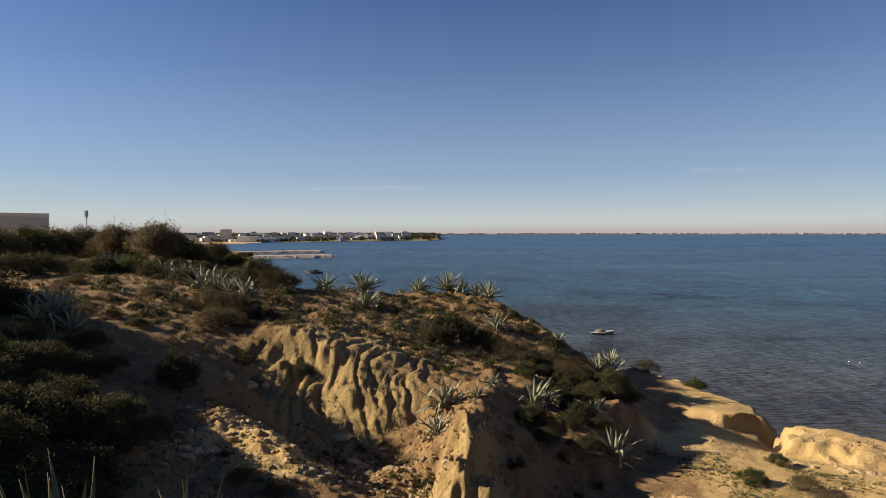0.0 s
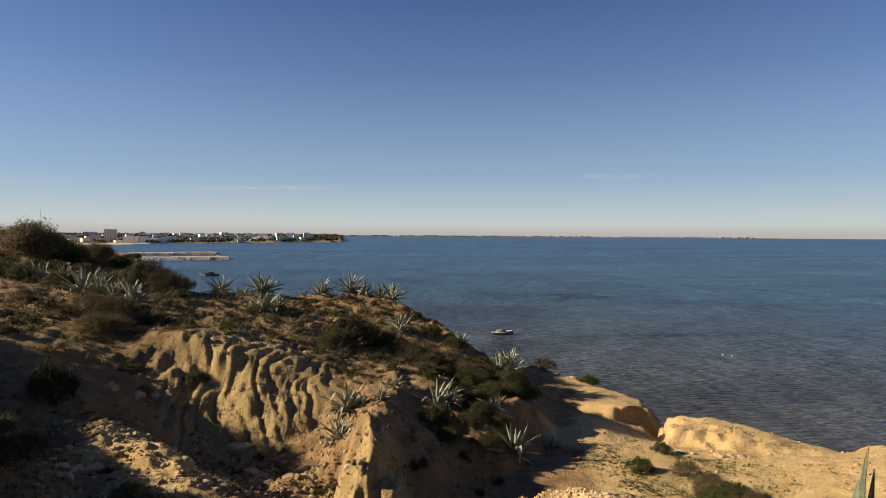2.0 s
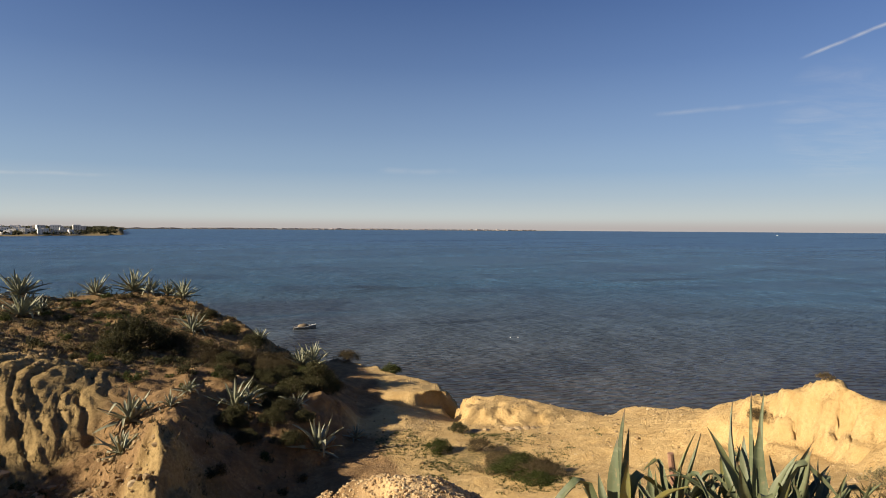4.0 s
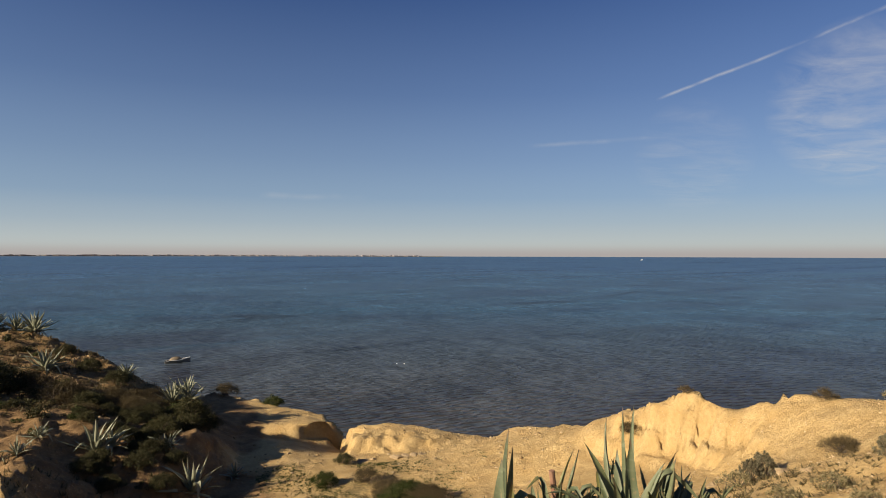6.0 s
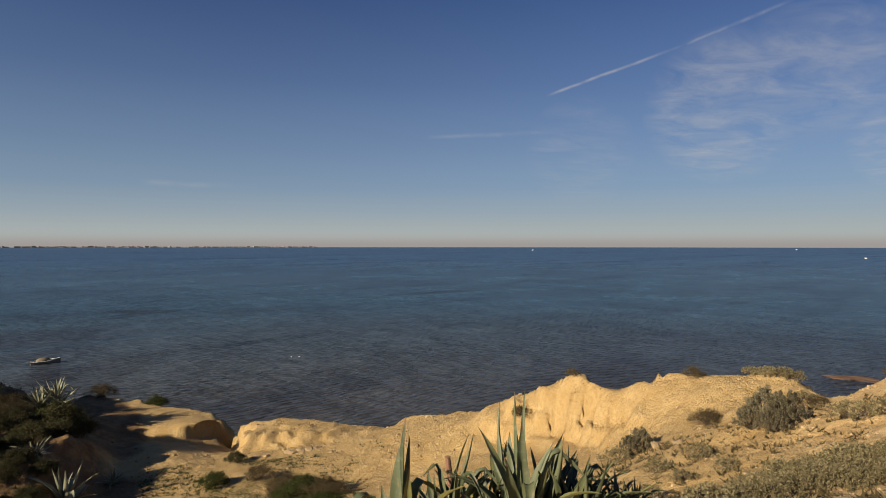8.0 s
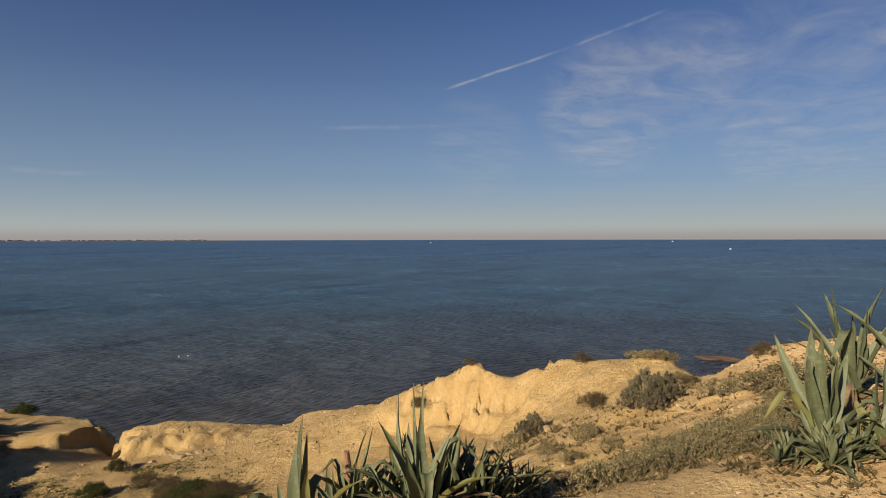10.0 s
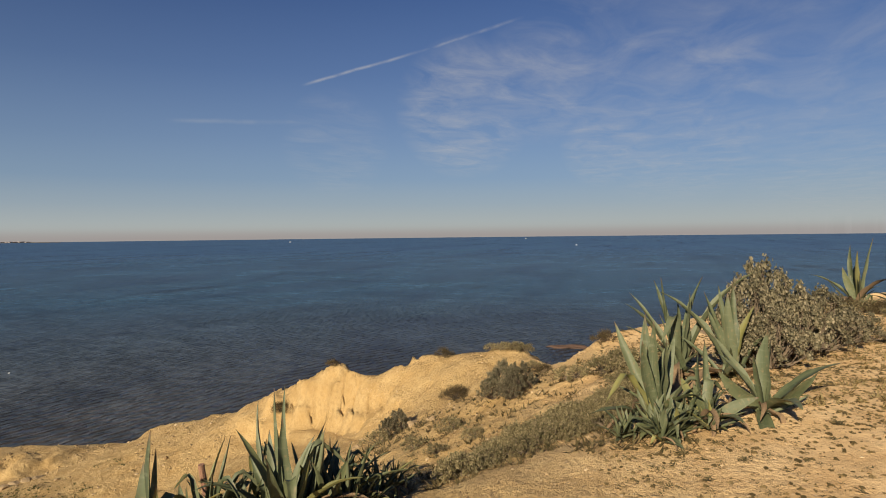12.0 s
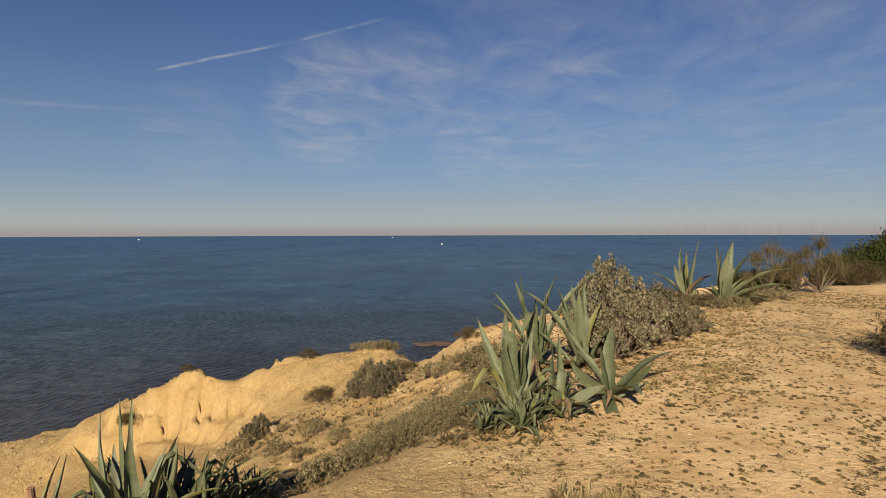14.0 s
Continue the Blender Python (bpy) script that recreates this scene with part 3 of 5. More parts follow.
def relaxed_height(x, y):
    g, x0, y0, c = FINE
    z1 = bilinear(g, x0, y0, c, x, y)
    z0 = bilinear(*COARSE, x, y)
    n = g.shape[0]
    inner = np.minimum(np.minimum(x - x0, x0 + c * (n - 1) - x), np.minimum(y - y0, y0 + c * (n - 1) - y))
    k = smoothstep(0.0, 2.0, inner)
    return z0 * (1 - k) + z1 * k


def soil_masks(x, y):
    """How sandy the soil is, and how much it is overgrown."""
    az, r = np.degrees(np.arctan2(x, y)), np.hypot(x, y)
    sandy = smoothstep(-0.6, 1.6, x * 0.940 - y * 0.342 + 1.2 * fbm(x, y, 3.0, 2, 3))
    clay = smoothstep(0.15, 0.45, np.maximum(blob(x, y, -9.2, 22.5, 2.8), blob(x, y, 2, 15, 1.7)))
    sandy = np.maximum(sandy, 1.1 * np.maximum(blob(x, y, -18.2, 17.0, 1.5), blob(x, y, -14.2, 15.6, 1.5))) * (1 - clay)
    sandy = np.where(r > 60, 0.2, sandy)
    pale = smoothstep(-1.0, 2.5, x * 0.2 - y + 1.2 * fbm(x, y, 2.5, 3, 19)) * smoothstep(60, 30, r)
    pale = np.maximum(pale, 0.8 * blob(x, y, 22.5, 9.2, 2.2))
    herb = 0.46 + 0 * x
    herb = np.where((az > 20) & (az < 78) & (r > 11), 0.26, herb)
    herb = np.where(az > 84, 0.47, herb)
    herb = np.maximum(herb, np.maximum(0.66 * blob(x, y, 30, 18.5, 2.6), 0.60 * blob(x, y, 22, 20.5, 2.0)))
    herb = np.maximum(herb, np.maximum(0.60 * blob(x, y, 99, 9.5, 2.2), 0.60 * blob(x, y, 116, 11, 5)))
    herb = np.maximum(herb, np.where((az > 60) & (az < 90) & (r > 4) & (r < 12), 0.38, 0))
    herb = np.where((az < 15) & (r > 24), 0.56, herb)
    herb = np.where(r > 110, 0.95, herb)
    # denser herb cover on the west slope; its dark tone also deepens shade
    herb = np.maximum(herb, 0.8 * blob(x, y, -33, 12, 4.5))
    beach = (r > 1090) & (r < 1190) & (az < -2)
    herb, sandy = np.where(beach, 0.1, herb), np.where(beach, 1.0, sandy)
    return sandy, herb * (1 - 0.6 * clay), pale, clay


def height(x, y):
    """Height of the ground, with its rills, clods and hummocks."""
    x, y = np.asarray(x, float), np.asarray(y, float)
    r = np.hypot(x, y)
    steep = smoothstep(0.35, 1.1, np.hypot(base_height(x + 0.4, y) - base_height(x - 0.4, y), base_height(x, y + 0.4) - base_height(x, y - 0.4)) / 0.8)
    # rain rills down the clay face and the cone
    u = x * 0.943 - y * 0.333
    v = -x * 0.333 - y * 0.943
    s = (u - 0.50 * v) / 0.66 + 2.0 * fbm(x, y, 2.4, 3, 5)
    depth = 0.45 + 0.55 * value_noise(np.floor(s), 0 * s, 3)
    s2 = s * 2.3 + 0.8 * fbm(x, y, 0.7, 2, 6)
    s3 = s * 4.7 + 1.2 * fbm(x, y, 0.8, 2, 8)
    rill = 0.16 * np.abs(((s3 % 1.0) - 0.5) * 2) + depth * np.abs(((s % 1.0) - 0.5) * 2) ** 4 + 0.34 * np.abs(((s2 % 1.0) - 0.5) * 2) ** 2 + 0.75 * fbm(x, y, 1.3, 4, 71)
    clay = np.maximum(blob(x, y, -9, 22.2, 3.0), 0)
    clay = smoothstep(0.18, 0.6, clay)
    c = bearing(2.0, 15.3)
    ang = np.arctan2(x - c.x, -(y - c.y)) * 3.2 + 0.6 * fbm(x, y, 0.9, 2, 9)
    flute = np.abs(((ang % 1.0) - 0.5) * 2) ** 0.8
    cone = smoothstep(0.2, 0.7, blob(x, y, 2.0, 15.0, 1.9))
    # cracks in the sandy cliff
    crk = np.abs((((x * 0.78 - y * 0.62) / 1.35 + 1.5 * fbm(x, y, 1.2, 3, 7)) % 1.0) - 0.5) * 2
    crack = 0.9 * smoothstep(0.20, 0.0, crk) * smoothstep(0.15, 0.5, np.maximum(blob(x, y, 59, 17.5, 2.4), blob(x, y, 54.5, 19.2, 1.6))) * steep
    near = smoothstep(2.0, 9.0, r)
    dx = steep * near * (0.55 * fbm(x, y, 1.6, 4, 21))
    dy = steep * near * (0.55 * fbm(x, y, 1.6, 4, 43))
    dx = dx + steep * near * 0.30 * fbm(x, y, 0.55, 3, 25)
    dy = dy + steep * near * 0.30 * fbm(x, y, 0.55, 3, 47)
    dx = dx + crack * 0.30
    dy = dy + crack * 0.18
    z = base_height(x - dx, y - dy)
    z = z - clay * ((rill - 0.4) * 0.22 + 0.07 * np.abs(fbm(x, y, 0.45, 3, 73)))
    z = z - cone * ((1 - flute) * 0.09 + 0.45 * np.abs(fbm(x, y, 0.8, 4, 33)))
    bear = np.degrees(np.arctan2(x, y))
    hill = np.where(bear < 18, 1.0, 0.40 + 0.5 * smoothstep(61, 66, bear) * smoothstep(90, 82, bear))
    path = np.where((np.degrees(np.arctan2(x, y)) > 84) | (r < 3), 0.22, 1.0)
    z = z + near * path * (hill * (0.30 * fbm(x, y, 2.6, 4, 61) + 0.11 * fbm(x, y, 0.6, 3, 77)) + np.where(bear < 17, np.where((bear < -14) & (r > 21), 0.10, 0.30), 0.0) * (0.30 - np.abs(fbm(x, y, 1.1, 4, 97))) * (1 - clay) + 0.03 * fbm(x, y, 0.35, 2, 79))
    z = z + 0.012 * fbm(x, y, 0.25, 2, 88)
    # sandy cliff: soft ledges and cracks
    ledge = steep * np.where(np.degrees(np.arctan2(x, y)) > 26, 1.0, 0.3)
    z = z + ledge * 0.11 * np.sin(z * 9.0 + 2.5 * fbm(x, y, 1.3, 3, 12))
    # the far shore of the bay
    az = np.degrees(np.arctan2(x, y))
    shore = -17.5 + 16.6 * smoothstep(1120, 1420, r) + 1.2 * fbm(x, y, 260.0, 3, 31)
    land = np.where((az < shore) & (az > -100), 1.0, 0.0) * smoothstep(1050, 1130, r + 60 * fbm(x, y, 300.0, 2, 35))
    coast = -18.2 + land * (2.4 + 11.0 * smoothstep(1180, 1900, r))
    coast = np.maximum(coast, np.where((az > -30) & (az < 38) & (r > 4550), SEA + 1.2, -50))
    west = smoothstep(-22, -30, az) * 8 + smoothstep(118, 126, az) * 18
    beyond = np.maximum(coast, np.where((az < -22) | (az > 120), -18.2 + west, -50))
    k = smoothstep(120, 165, r)
    return np.where(r < 120, z, z * (1 - k) + beyond * k)


def ground_z(x, y):
    return float(height(np.array([x]), np.array([y]))[0])


def spot(az, r, sink=0.0):
    p = bearing(az, r)
    p.z = ground_z(p.x, p.y) - sink
    return p


def undercut(x, y):
    """The rim of the sandstone ledge leans out over its foot."""
    a, b = bearing(23.8, 27.9), bearing(28.3, 29.1)
    t = (b - a).normalized()
    along, back = (x - a.x) * t.x + (y - a.y) * t.y, -(x - a.x) * t.y + (y - a.y) * t.x
    span = (b - a).length
    back = back + 0.25 * fbm(x, y, 0.8, 3, 63)
    lean = 0.45 * smoothstep(-0.25, 0.15, back) * smoothstep(2.2, 0.15, back) * smoothstep(0.0, 0.9, along) * smoothstep(span + 0.5, span, along)
    return x + lean * t.y, y - lean * t.x


def sheet(name, az, rr, zfun, mat, masks=None):
    """One sheet of ground round the lookout, its cells growing with distance."""
    A, R = np.meshgrid(np.radians(az), rr)
    X, Y = np.sin(A) * R, np.cos(A) * R
    Z = zfun(X, Y)
    if masks:
        X, Y = undercut(X, Y)
    n, m_ = X.shape
    co = np.stack([X, Y, Z], -1).reshape(-1, 3)
    co = np.vstack([co, [[0, 0, float(Z[0].mean())]]])
    i, j = np.meshgrid(np.arange(n - 1), np.arange(m_), indexing="ij")
    k = (j + 1) % m_
    quads = np.stack([i * m_ + j, i * m_ + k, (i + 1) * m_ + k, (i + 1) * m_ + j], -1).reshape(-1, 4)
    fan = np.stack([np.full(m_, n * m_), (np.arange(m_) + 1) % m_, np.arange(m_)], -1)
    me = bpy.data.meshes.new(name)
    me.vertices.add(len(co))
    me.vertices.foreach_set("co", co.ravel())
    loops = np.concatenate([quads.ravel(), fan.ravel()])
    me.loops.add(len(loops))
    me.loops.foreach_set("vertex_index", loops.astype(np.int32))
    me.polygons.add(len(quads) + len(fan))
    me.polygons.foreach_set("loop_start", np.concatenate([np.arange(len(quads)) * 4, len(quads) * 4 + np.arange(len(fan)) * 3]).astype(np.int32))
    me.polygons.foreach_set("use_smooth", np.ones(len(quads) + len(fan), bool))
    me.update(calc_edges=True)
    me.validate()
    if masks:
        for key, val in zip(("sandy", "herb", "pale", "clay"), masks(co[:, 0], co[:, 1])):
            me.attributes.new(key, "FLOAT", "POINT").data.foreach_set("value", np.asarray(val, np.float32))
    me.materials.append(mat)
    return new(name, me)


AZ = np.concatenate([np.arange(-40, 122, 0.2), np.arange(122, 320, 2.0)])
RR = np.concatenate([np.geomspace(0.5, 8, 80), np.geomspace(8, 45, 380)[1:], np.geomspace(45, 165, 90)[1:], np.geomspace(165, 4900, 60)[1:]])
tagged(sheet("ground", AZ, RR, height, EARTH, soil_masks), "dry ochre clay headland and sandy coastal cliffs", "ground", kind="structure")
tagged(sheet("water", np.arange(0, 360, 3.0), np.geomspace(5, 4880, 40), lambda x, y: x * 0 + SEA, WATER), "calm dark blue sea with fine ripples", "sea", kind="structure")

# ---------------------------------------------------------------- plants
rng = random.Random(7)


def leaf_mesh(name, mat, bend, gutter, width, thick=0.022, curl=0.0, kink=0.0, at=0.6, wave=0.0):
    """One agave leaf, 1 m long: a fleshy blade with sharp margins that tapers to a spine. kink: a fold, at a part of its length."""
    rows, verts, faces = 18, [], []
    y = z = 0.0
    for i in range(rows + 1):
        t = i / rows
        a = radians(bend) * t ** 1.6 + radians(kink) * min(max((t - at) / 0.10, 0), 1)
        if i:
            y += math.cos(a) / rows
            z -= math.sin(a) / rows
        swell = 0.60 + 0.40 * math.sin(min(t / 0.50, 1) * math.pi / 2)
        wd = width * swell * (1 - max(0, (t - 0.45) / 0.55) ** 1.9) + 0.002
        if t < 0.1:
            wd *= 1.25 - 2.5 * t
        th = thick * (1 - t) ** 0.7 + 0.003
        deep = gutter * (1.25 - 0.9 * t)
        sx = curl * t * t + wave * 0.02 * math.sin(t * 7.0)
        edge = wave * 0.10 * math.sin(t * 19.0 + wave * 5)
        lift = [(u, deep * wd * abs(u) ** 1.5 + wd * edge * u) for u in (-1, -0.5, 0, 0.5, 1)]
        ring = [(u * wd + sx, h) for u, h in lift] + [(u * wd + sx, h - th * (1 - u * u)) for u, h in reversed(lift)]
        ca, sa = math.cos(a), math.sin(a)
        verts += [(px, y + pz * sa, z + pz * ca) for px, pz in ring]
        if i:
            b, c = (i - 1) * 10, i * 10
            faces += [(b + k, b + k + 1, c + k + 1, c + k) for k in (0, 1, 2, 3, 5, 6, 7, 8)]
    faces += [tuple(range(9, -1, -1)), tuple(range(rows * 10, rows * 10 + 10))]
    return mesh_of(name, verts, faces, mat, True)


UPRIGHT, PALE_UPRIGHT = [[leaf_mesh("leaf", skin, b, g, wd, curl=c, wave=v) for b, g, wd, c, v in ((-6, 0.34, 0.082, 0.02, 0.6), (8, 0.42, 0.092, -0.03, 1.0), (20, 0.30, 0.088, 0.03, 0.8), (30, 0.36, 0.075, -0.05, 1.0), (-14, 0.5, 0.07, 0.05, 0.7))] for skin in (AGAVE, SUN_PALED)]
ARCHED, PALE_ARCHED = [[leaf_mesh("leaf", skin, b, g, wd, 0.02, c, k, at, 1.0) for b, g, wd, c, k, at in ((45, 0.35, 0.09, 0.03, 0, 0.6), (75, 0.35, 0.085, -0.04, 0, 0.6), (15, 0.4, 0.085, 0.06, 105, 0.62), (25, 0.35, 0.08, -0.06, 70, 0.5), (10, 0.45, 0.09, 0.0, 130, 0.74))] for skin in (AGAVE, SUN_PALED)]
DEAD = [leaf_mesh("dry_leaf", DRY, b, 0.9, 0.05, 0.012, c, k, 0.45, 1.6) for b, c, k in ((70, 0.1, 0), (110, -0.12, 0), (30, 0.05, 80), (20, 0.0, 40))]


def agave(where, length, leaves=20, spread=75.0, droop=0.35, dead=4, group="agaves on the headland", label="grey-green agave rosette with stiff pointed leaves on dry earth", broad=1.0, pale=False):
    """A rosette: upright in the heart, spreading and arching outside."""
    upright, arched = (PALE_UPRIGHT, PALE_ARCHED) if pale else (UPRIGHT, ARCHED)
    ob = thing("agave", where, label, "agave", group, turn=rng.uniform(0, 360))
    for i in range(leaves):
        f = (i + 0.5) / leaves
        el = 86 - spread * f ** 1.1 + rng.uniform(-7, 7)
        az = i * 137.5 + rng.uniform(-14, 14)
        me = rng.choice(arched) if rng.random() < droop * (0.3 + f) else rng.choice(upright)
        ln = length * (0.80 + 0.25 * math.sin(f * 2.6)) * rng.uniform(0.68, 1.12)
        m = Matrix.Translation((0, 0, 0.03)) @ Euler((radians(el), 0, radians(az)), "XYZ").to_matrix().to_4x4() @ pose(0, 0.03, 0, 0, rng.uniform(-28, 28), 0) @ Matrix.Diagonal((ln * broad * rng.uniform(0.9, 1.15), ln, ln, 1))
        part("leaf", me, ob, "", m)
    for i in range(dead):
        ln = length * rng.uniform(0.5, 0.8)
        m = Matrix.Translation((0, 0, 0.06)) @ Euler((radians(rng.uniform(0, 25)), 0, rng.uniform(0, 6.3)), "XYZ").to_matrix().to_4x4() @ Matrix.Diagonal((ln, ln, ln, 1))
        part("dry_leaf", rng.choice(DEAD), ob, "withered brown leaf", m)
    return ob


def tube(bm, a, b, ra, rb, sides=5):
    d = (b - a).normalized()
    s = d.orthogonal().normalized()
    t = d.cross(s)
    rings = []
    for p, r in ((a, ra), (b, rb)):
        rings.append([bm.verts.new(p + (s * math.cos(k * 2 * math.pi / sides) + t * math.sin(k * 2 * math.pi / sides)) * r) for k in range(sides)])
    for k in range(sides):
        bm.faces.new((rings[0][k], rings[0][(k + 1) % sides], rings[1][(k + 1) % sides], rings[1][k]))
    bm.faces.new(rings[1])


def crown_meshes(seed, wood, leaf, wide=1.0, tall=0.9, lobes=12, leaves=2200, size=0.05, trunk=0.0, thick=0.03, slim=0.45, upright=0.0, shell=0.55, lump=(0.22, 0.42)):
    """Wood and leaves of a bush or tree: limbs that run to lobes, each lobe a cloud of small leaves."""
    g = random.Random(seed)
    bm = bmesh.new()
    heads = []
    for i in range(lobes):
        a, f = i * 2.4 + g.uniform(-0.4, 0.4), math.sqrt((i + 0.5) / lobes)
        rad = wide * f * g.uniform(0.65, 1.0)
        top = trunk + tall * (0.95 - 0.62 * f * f) * g.uniform(0.75, 1.1)
        heads.append((Vector((math.cos(a) * rad, math.sin(a) * rad, top)), wide * g.uniform(*lump)))
    base = Vector((0, 0, -0.08))
    fork = Vector((g.uniform(-0.05, 0.05) * wide, g.uniform(-0.05, 0.05) * wide, max(trunk, 0.06)))
    tube(bm, base, fork, thick * 1.3, thick, 7)
    for c, r in heads:
        mid = fork.lerp(c, 0.5) + Vector((g.uniform(-0.1, 0.1), g.uniform(-0.1, 0.1), -0.06)) * wide
        tube(bm, fork, mid, thick * 0.75, thick * 0.45, 5)
        tube(bm, mid, c, thick * 0.45, thick * 0.12, 4)
        for _ in range(3):
            e = c + Vector((g.gauss(0, 1), g.gauss(0, 1), g.gauss(0.3, 0.8))) * r * 0.55
            tube(bm, mid.lerp(c, g.uniform(0.3, 0.9)), e, thick * 0.2, thick * 0.06, 3)
    woody = from_bm("wood", bm, wood)
    q = np.random.default_rng(seed)
    cen = np.array([tuple(h) for h, _ in heads])[np.arange(leaves) % lobes]
    rad = np.array([r for _, r in heads])[np.arange(leaves) % lobes]

    def unit(v):
        return v / np.linalg.norm(v, axis=1, keepdims=True)

    d = unit(q.normal(size=(leaves, 3)))
    p = cen + d * (rad * (shell + (1 - shell) * q.random(leaves)) * q.uniform(0.75, 1.15, leaves))[:, None]
    p[:, 2] = np.where(p[:, 2] < 0.02, q.uniform(0.02, 0.12, leaves), p[:, 2])
    n = unit(d + q.normal(size=(leaves, 3)) * 0.7 + np.array([0, 0, 0.2]))
    u = unit(np.cross(n, q.normal(size=(leaves, 3))))
    if upright:
        u = unit(u * (1 - upright) + np.array([0, 0, upright]))
    v = np.cross(n, u)
    s = (size * q.uniform(0.6, 1.35, leaves))[:, None]
    verts = np.stack([p - u * s, p + v * s * slim + n * s * 0.15, p + u * s, p - v * s * slim + n * s * 0.15], 1).reshape(-1, 3)
    faces = np.arange(leaves * 4).reshape(-1, 4).tolist()
    return woody, mesh_of("foliage", verts, faces, leaf)


UPSIZE = {"grey": 1.25}
KIND = {
    "scrub": [crown_meshes(s, TWIG, SCRUB, 1.0, 0.95, 26, 6000, 0.038, shell=0.4) for s in (1, 2, 3)],
    "brown": [crown_meshes(s, TWIG, BROWN, 1.0, 0.75, 28, 5000, 0.042, slim=0.18, upright=0.35, shell=0.2) for s in (4, 5, 6)],
    "green": [crown_meshes(s, TWIG, GREEN, 1.0, 0.85, 26, 6000, 0.038, shell=0.4) for s in (7, 8)],
    "grey": [crown_meshes(s, TWIG, GREY, 1.0, 1.25, 64, 8000, 0.028, slim=0.75, shell=0.1, lump=(0.09, 0.20)) for s in (9, 10)],
    "mat": [crown_meshes(s, TWIG, MATLEAF, 1.0, 0.62, 26, 1300, 0.055, slim=0.34, shell=0.15, lump=(0.12, 0.28)) for s in (11, 12, 13)],
    "feather": [crown_meshes(s, TWIG, FEATHER, 0.85, 1.35, 16, 4200, 0.055, slim=0.10, upright=0.6, shell=0.1) for s in (14, 15)],
    "tree": [crown_meshes(s, TWIG, m_, 2.4, 1.9, 34, 14000, 0.075, trunk=0.6, thick=0.12, shell=0.5) for s, m_ in ((16, SCRUB), (17, GREEN), (18, BROWN))],
}
ABOUT = {
    "scrub": ("bush", "dense dark olive-green coastal bush on dry slope", "bush"),
    "brown": ("bush", "low dry brownish scrub bush on ochre earth", "bush"),
    "green": ("bush", "rounded leafy green bush on coastal slope", "bush"),
    "grey": ("saltbush", "pale grey-green saltbush with dense small leaves", "shrub"),
    "mat": ("ground_shrub", "low dry grey-brown shrub on sandy slope", "shrub"),
    "feather": ("tamarisk", "feathery ochre tamarisk shrub beside sandy path", "shrub"),
    "tree": ("tree", "wide low dark coastal tree on headland", "tree"),
}


def bush(kind, az, r, size, group="", squash=1.0, sink=0.05):
    """One bush or tree of a kind, with its wood and its leaves."""
    name, label, cat = ABOUT[kind]
    ob = thing(name, spot(az, r, sink * size), label, cat, group or cat + " on the coast", turn=rng.uniform(0, 360), size=size)
    ob.scale.z *= squash * UPSIZE.get(kind, 1.0)
    wood, leaves = rng.choice(KIND[kind])
    part("trunk" if kind == "tree" else "stem", wood, ob)
    part("crown" if kind == "tree" else "foliage", leaves, ob)
    return ob


# agaves across the gully and on the crest: bearing, distance, leaf length
for az, r, ln in ((-32.4, 24, 1.25), (-31.2, 23.3, 1.0), (-33.6, 23.5, 0.9), (-24.2, 40, 1.4), (-22.7, 40.5, 1.3), (-21.5, 35, 1.5), (-20.2, 34, 1.2),
                  (-17.9, 31, 1.25), (-19.3, 33, 1.0), (-28.6, 50, 1.4), (-27.6, 51, 1.2), (-10.9, 37, 1.1), (-9.2, 37.6, 0.9), (-7.4, 37, 1.45), (-7.3, 32, 1.2),
                  (-6.1, 33, 0.9), (-3.9, 38, 0.7), (-2.3, 37.5, 1.2), (0.5, 37.4, 1.45), (1.7, 37, 1.0), (3.1, 36.6, 0.9), (4.3, 36, 1.15),
                  (5.0, 30.5, 1.1), (10.6, 30.6, 0.7), (15.3, 29, 1.25), (14.2, 28.7, 0.9)):
    agave(spot(az, r), ln, 34, 78, 0.25, 5, broad=0.58, pale=True)
for az, r, ln in ((8.5, 20.6, 1.1), (9.6, 20.8, 0.7), (13.8, 20.8, 0.6), (15.8, 19.3, 1.2), (19.2, 21, 0.5), (0.1, 20, 1.15), (-0.6, 18.3, 0.85), (4.6, 20.8, 0.5), (3.2, 19.5, 0.5),
                  (19.6, 11.2, 0.5), (18.2, 11, 0.4), (17.0, 11.2, 0.35)):
    agave(spot(az, r), ln, 24, 80, 0.45, 6, "agaves on the shaded slope", "sprawling grey-green agave with dry lower leaves on clay slope", broad=0.62, pale=True)
# agaves seen closely: each leaf by slope, heading, length, width, roll and form
FORMS = [UPRIGHT[1], UPRIGHT[2], ARCHED[0], ARCHED[2], DEAD[0]]
FORM_WIDTH = (0.184, 0.176, 0.18, 0.17, 0.10)


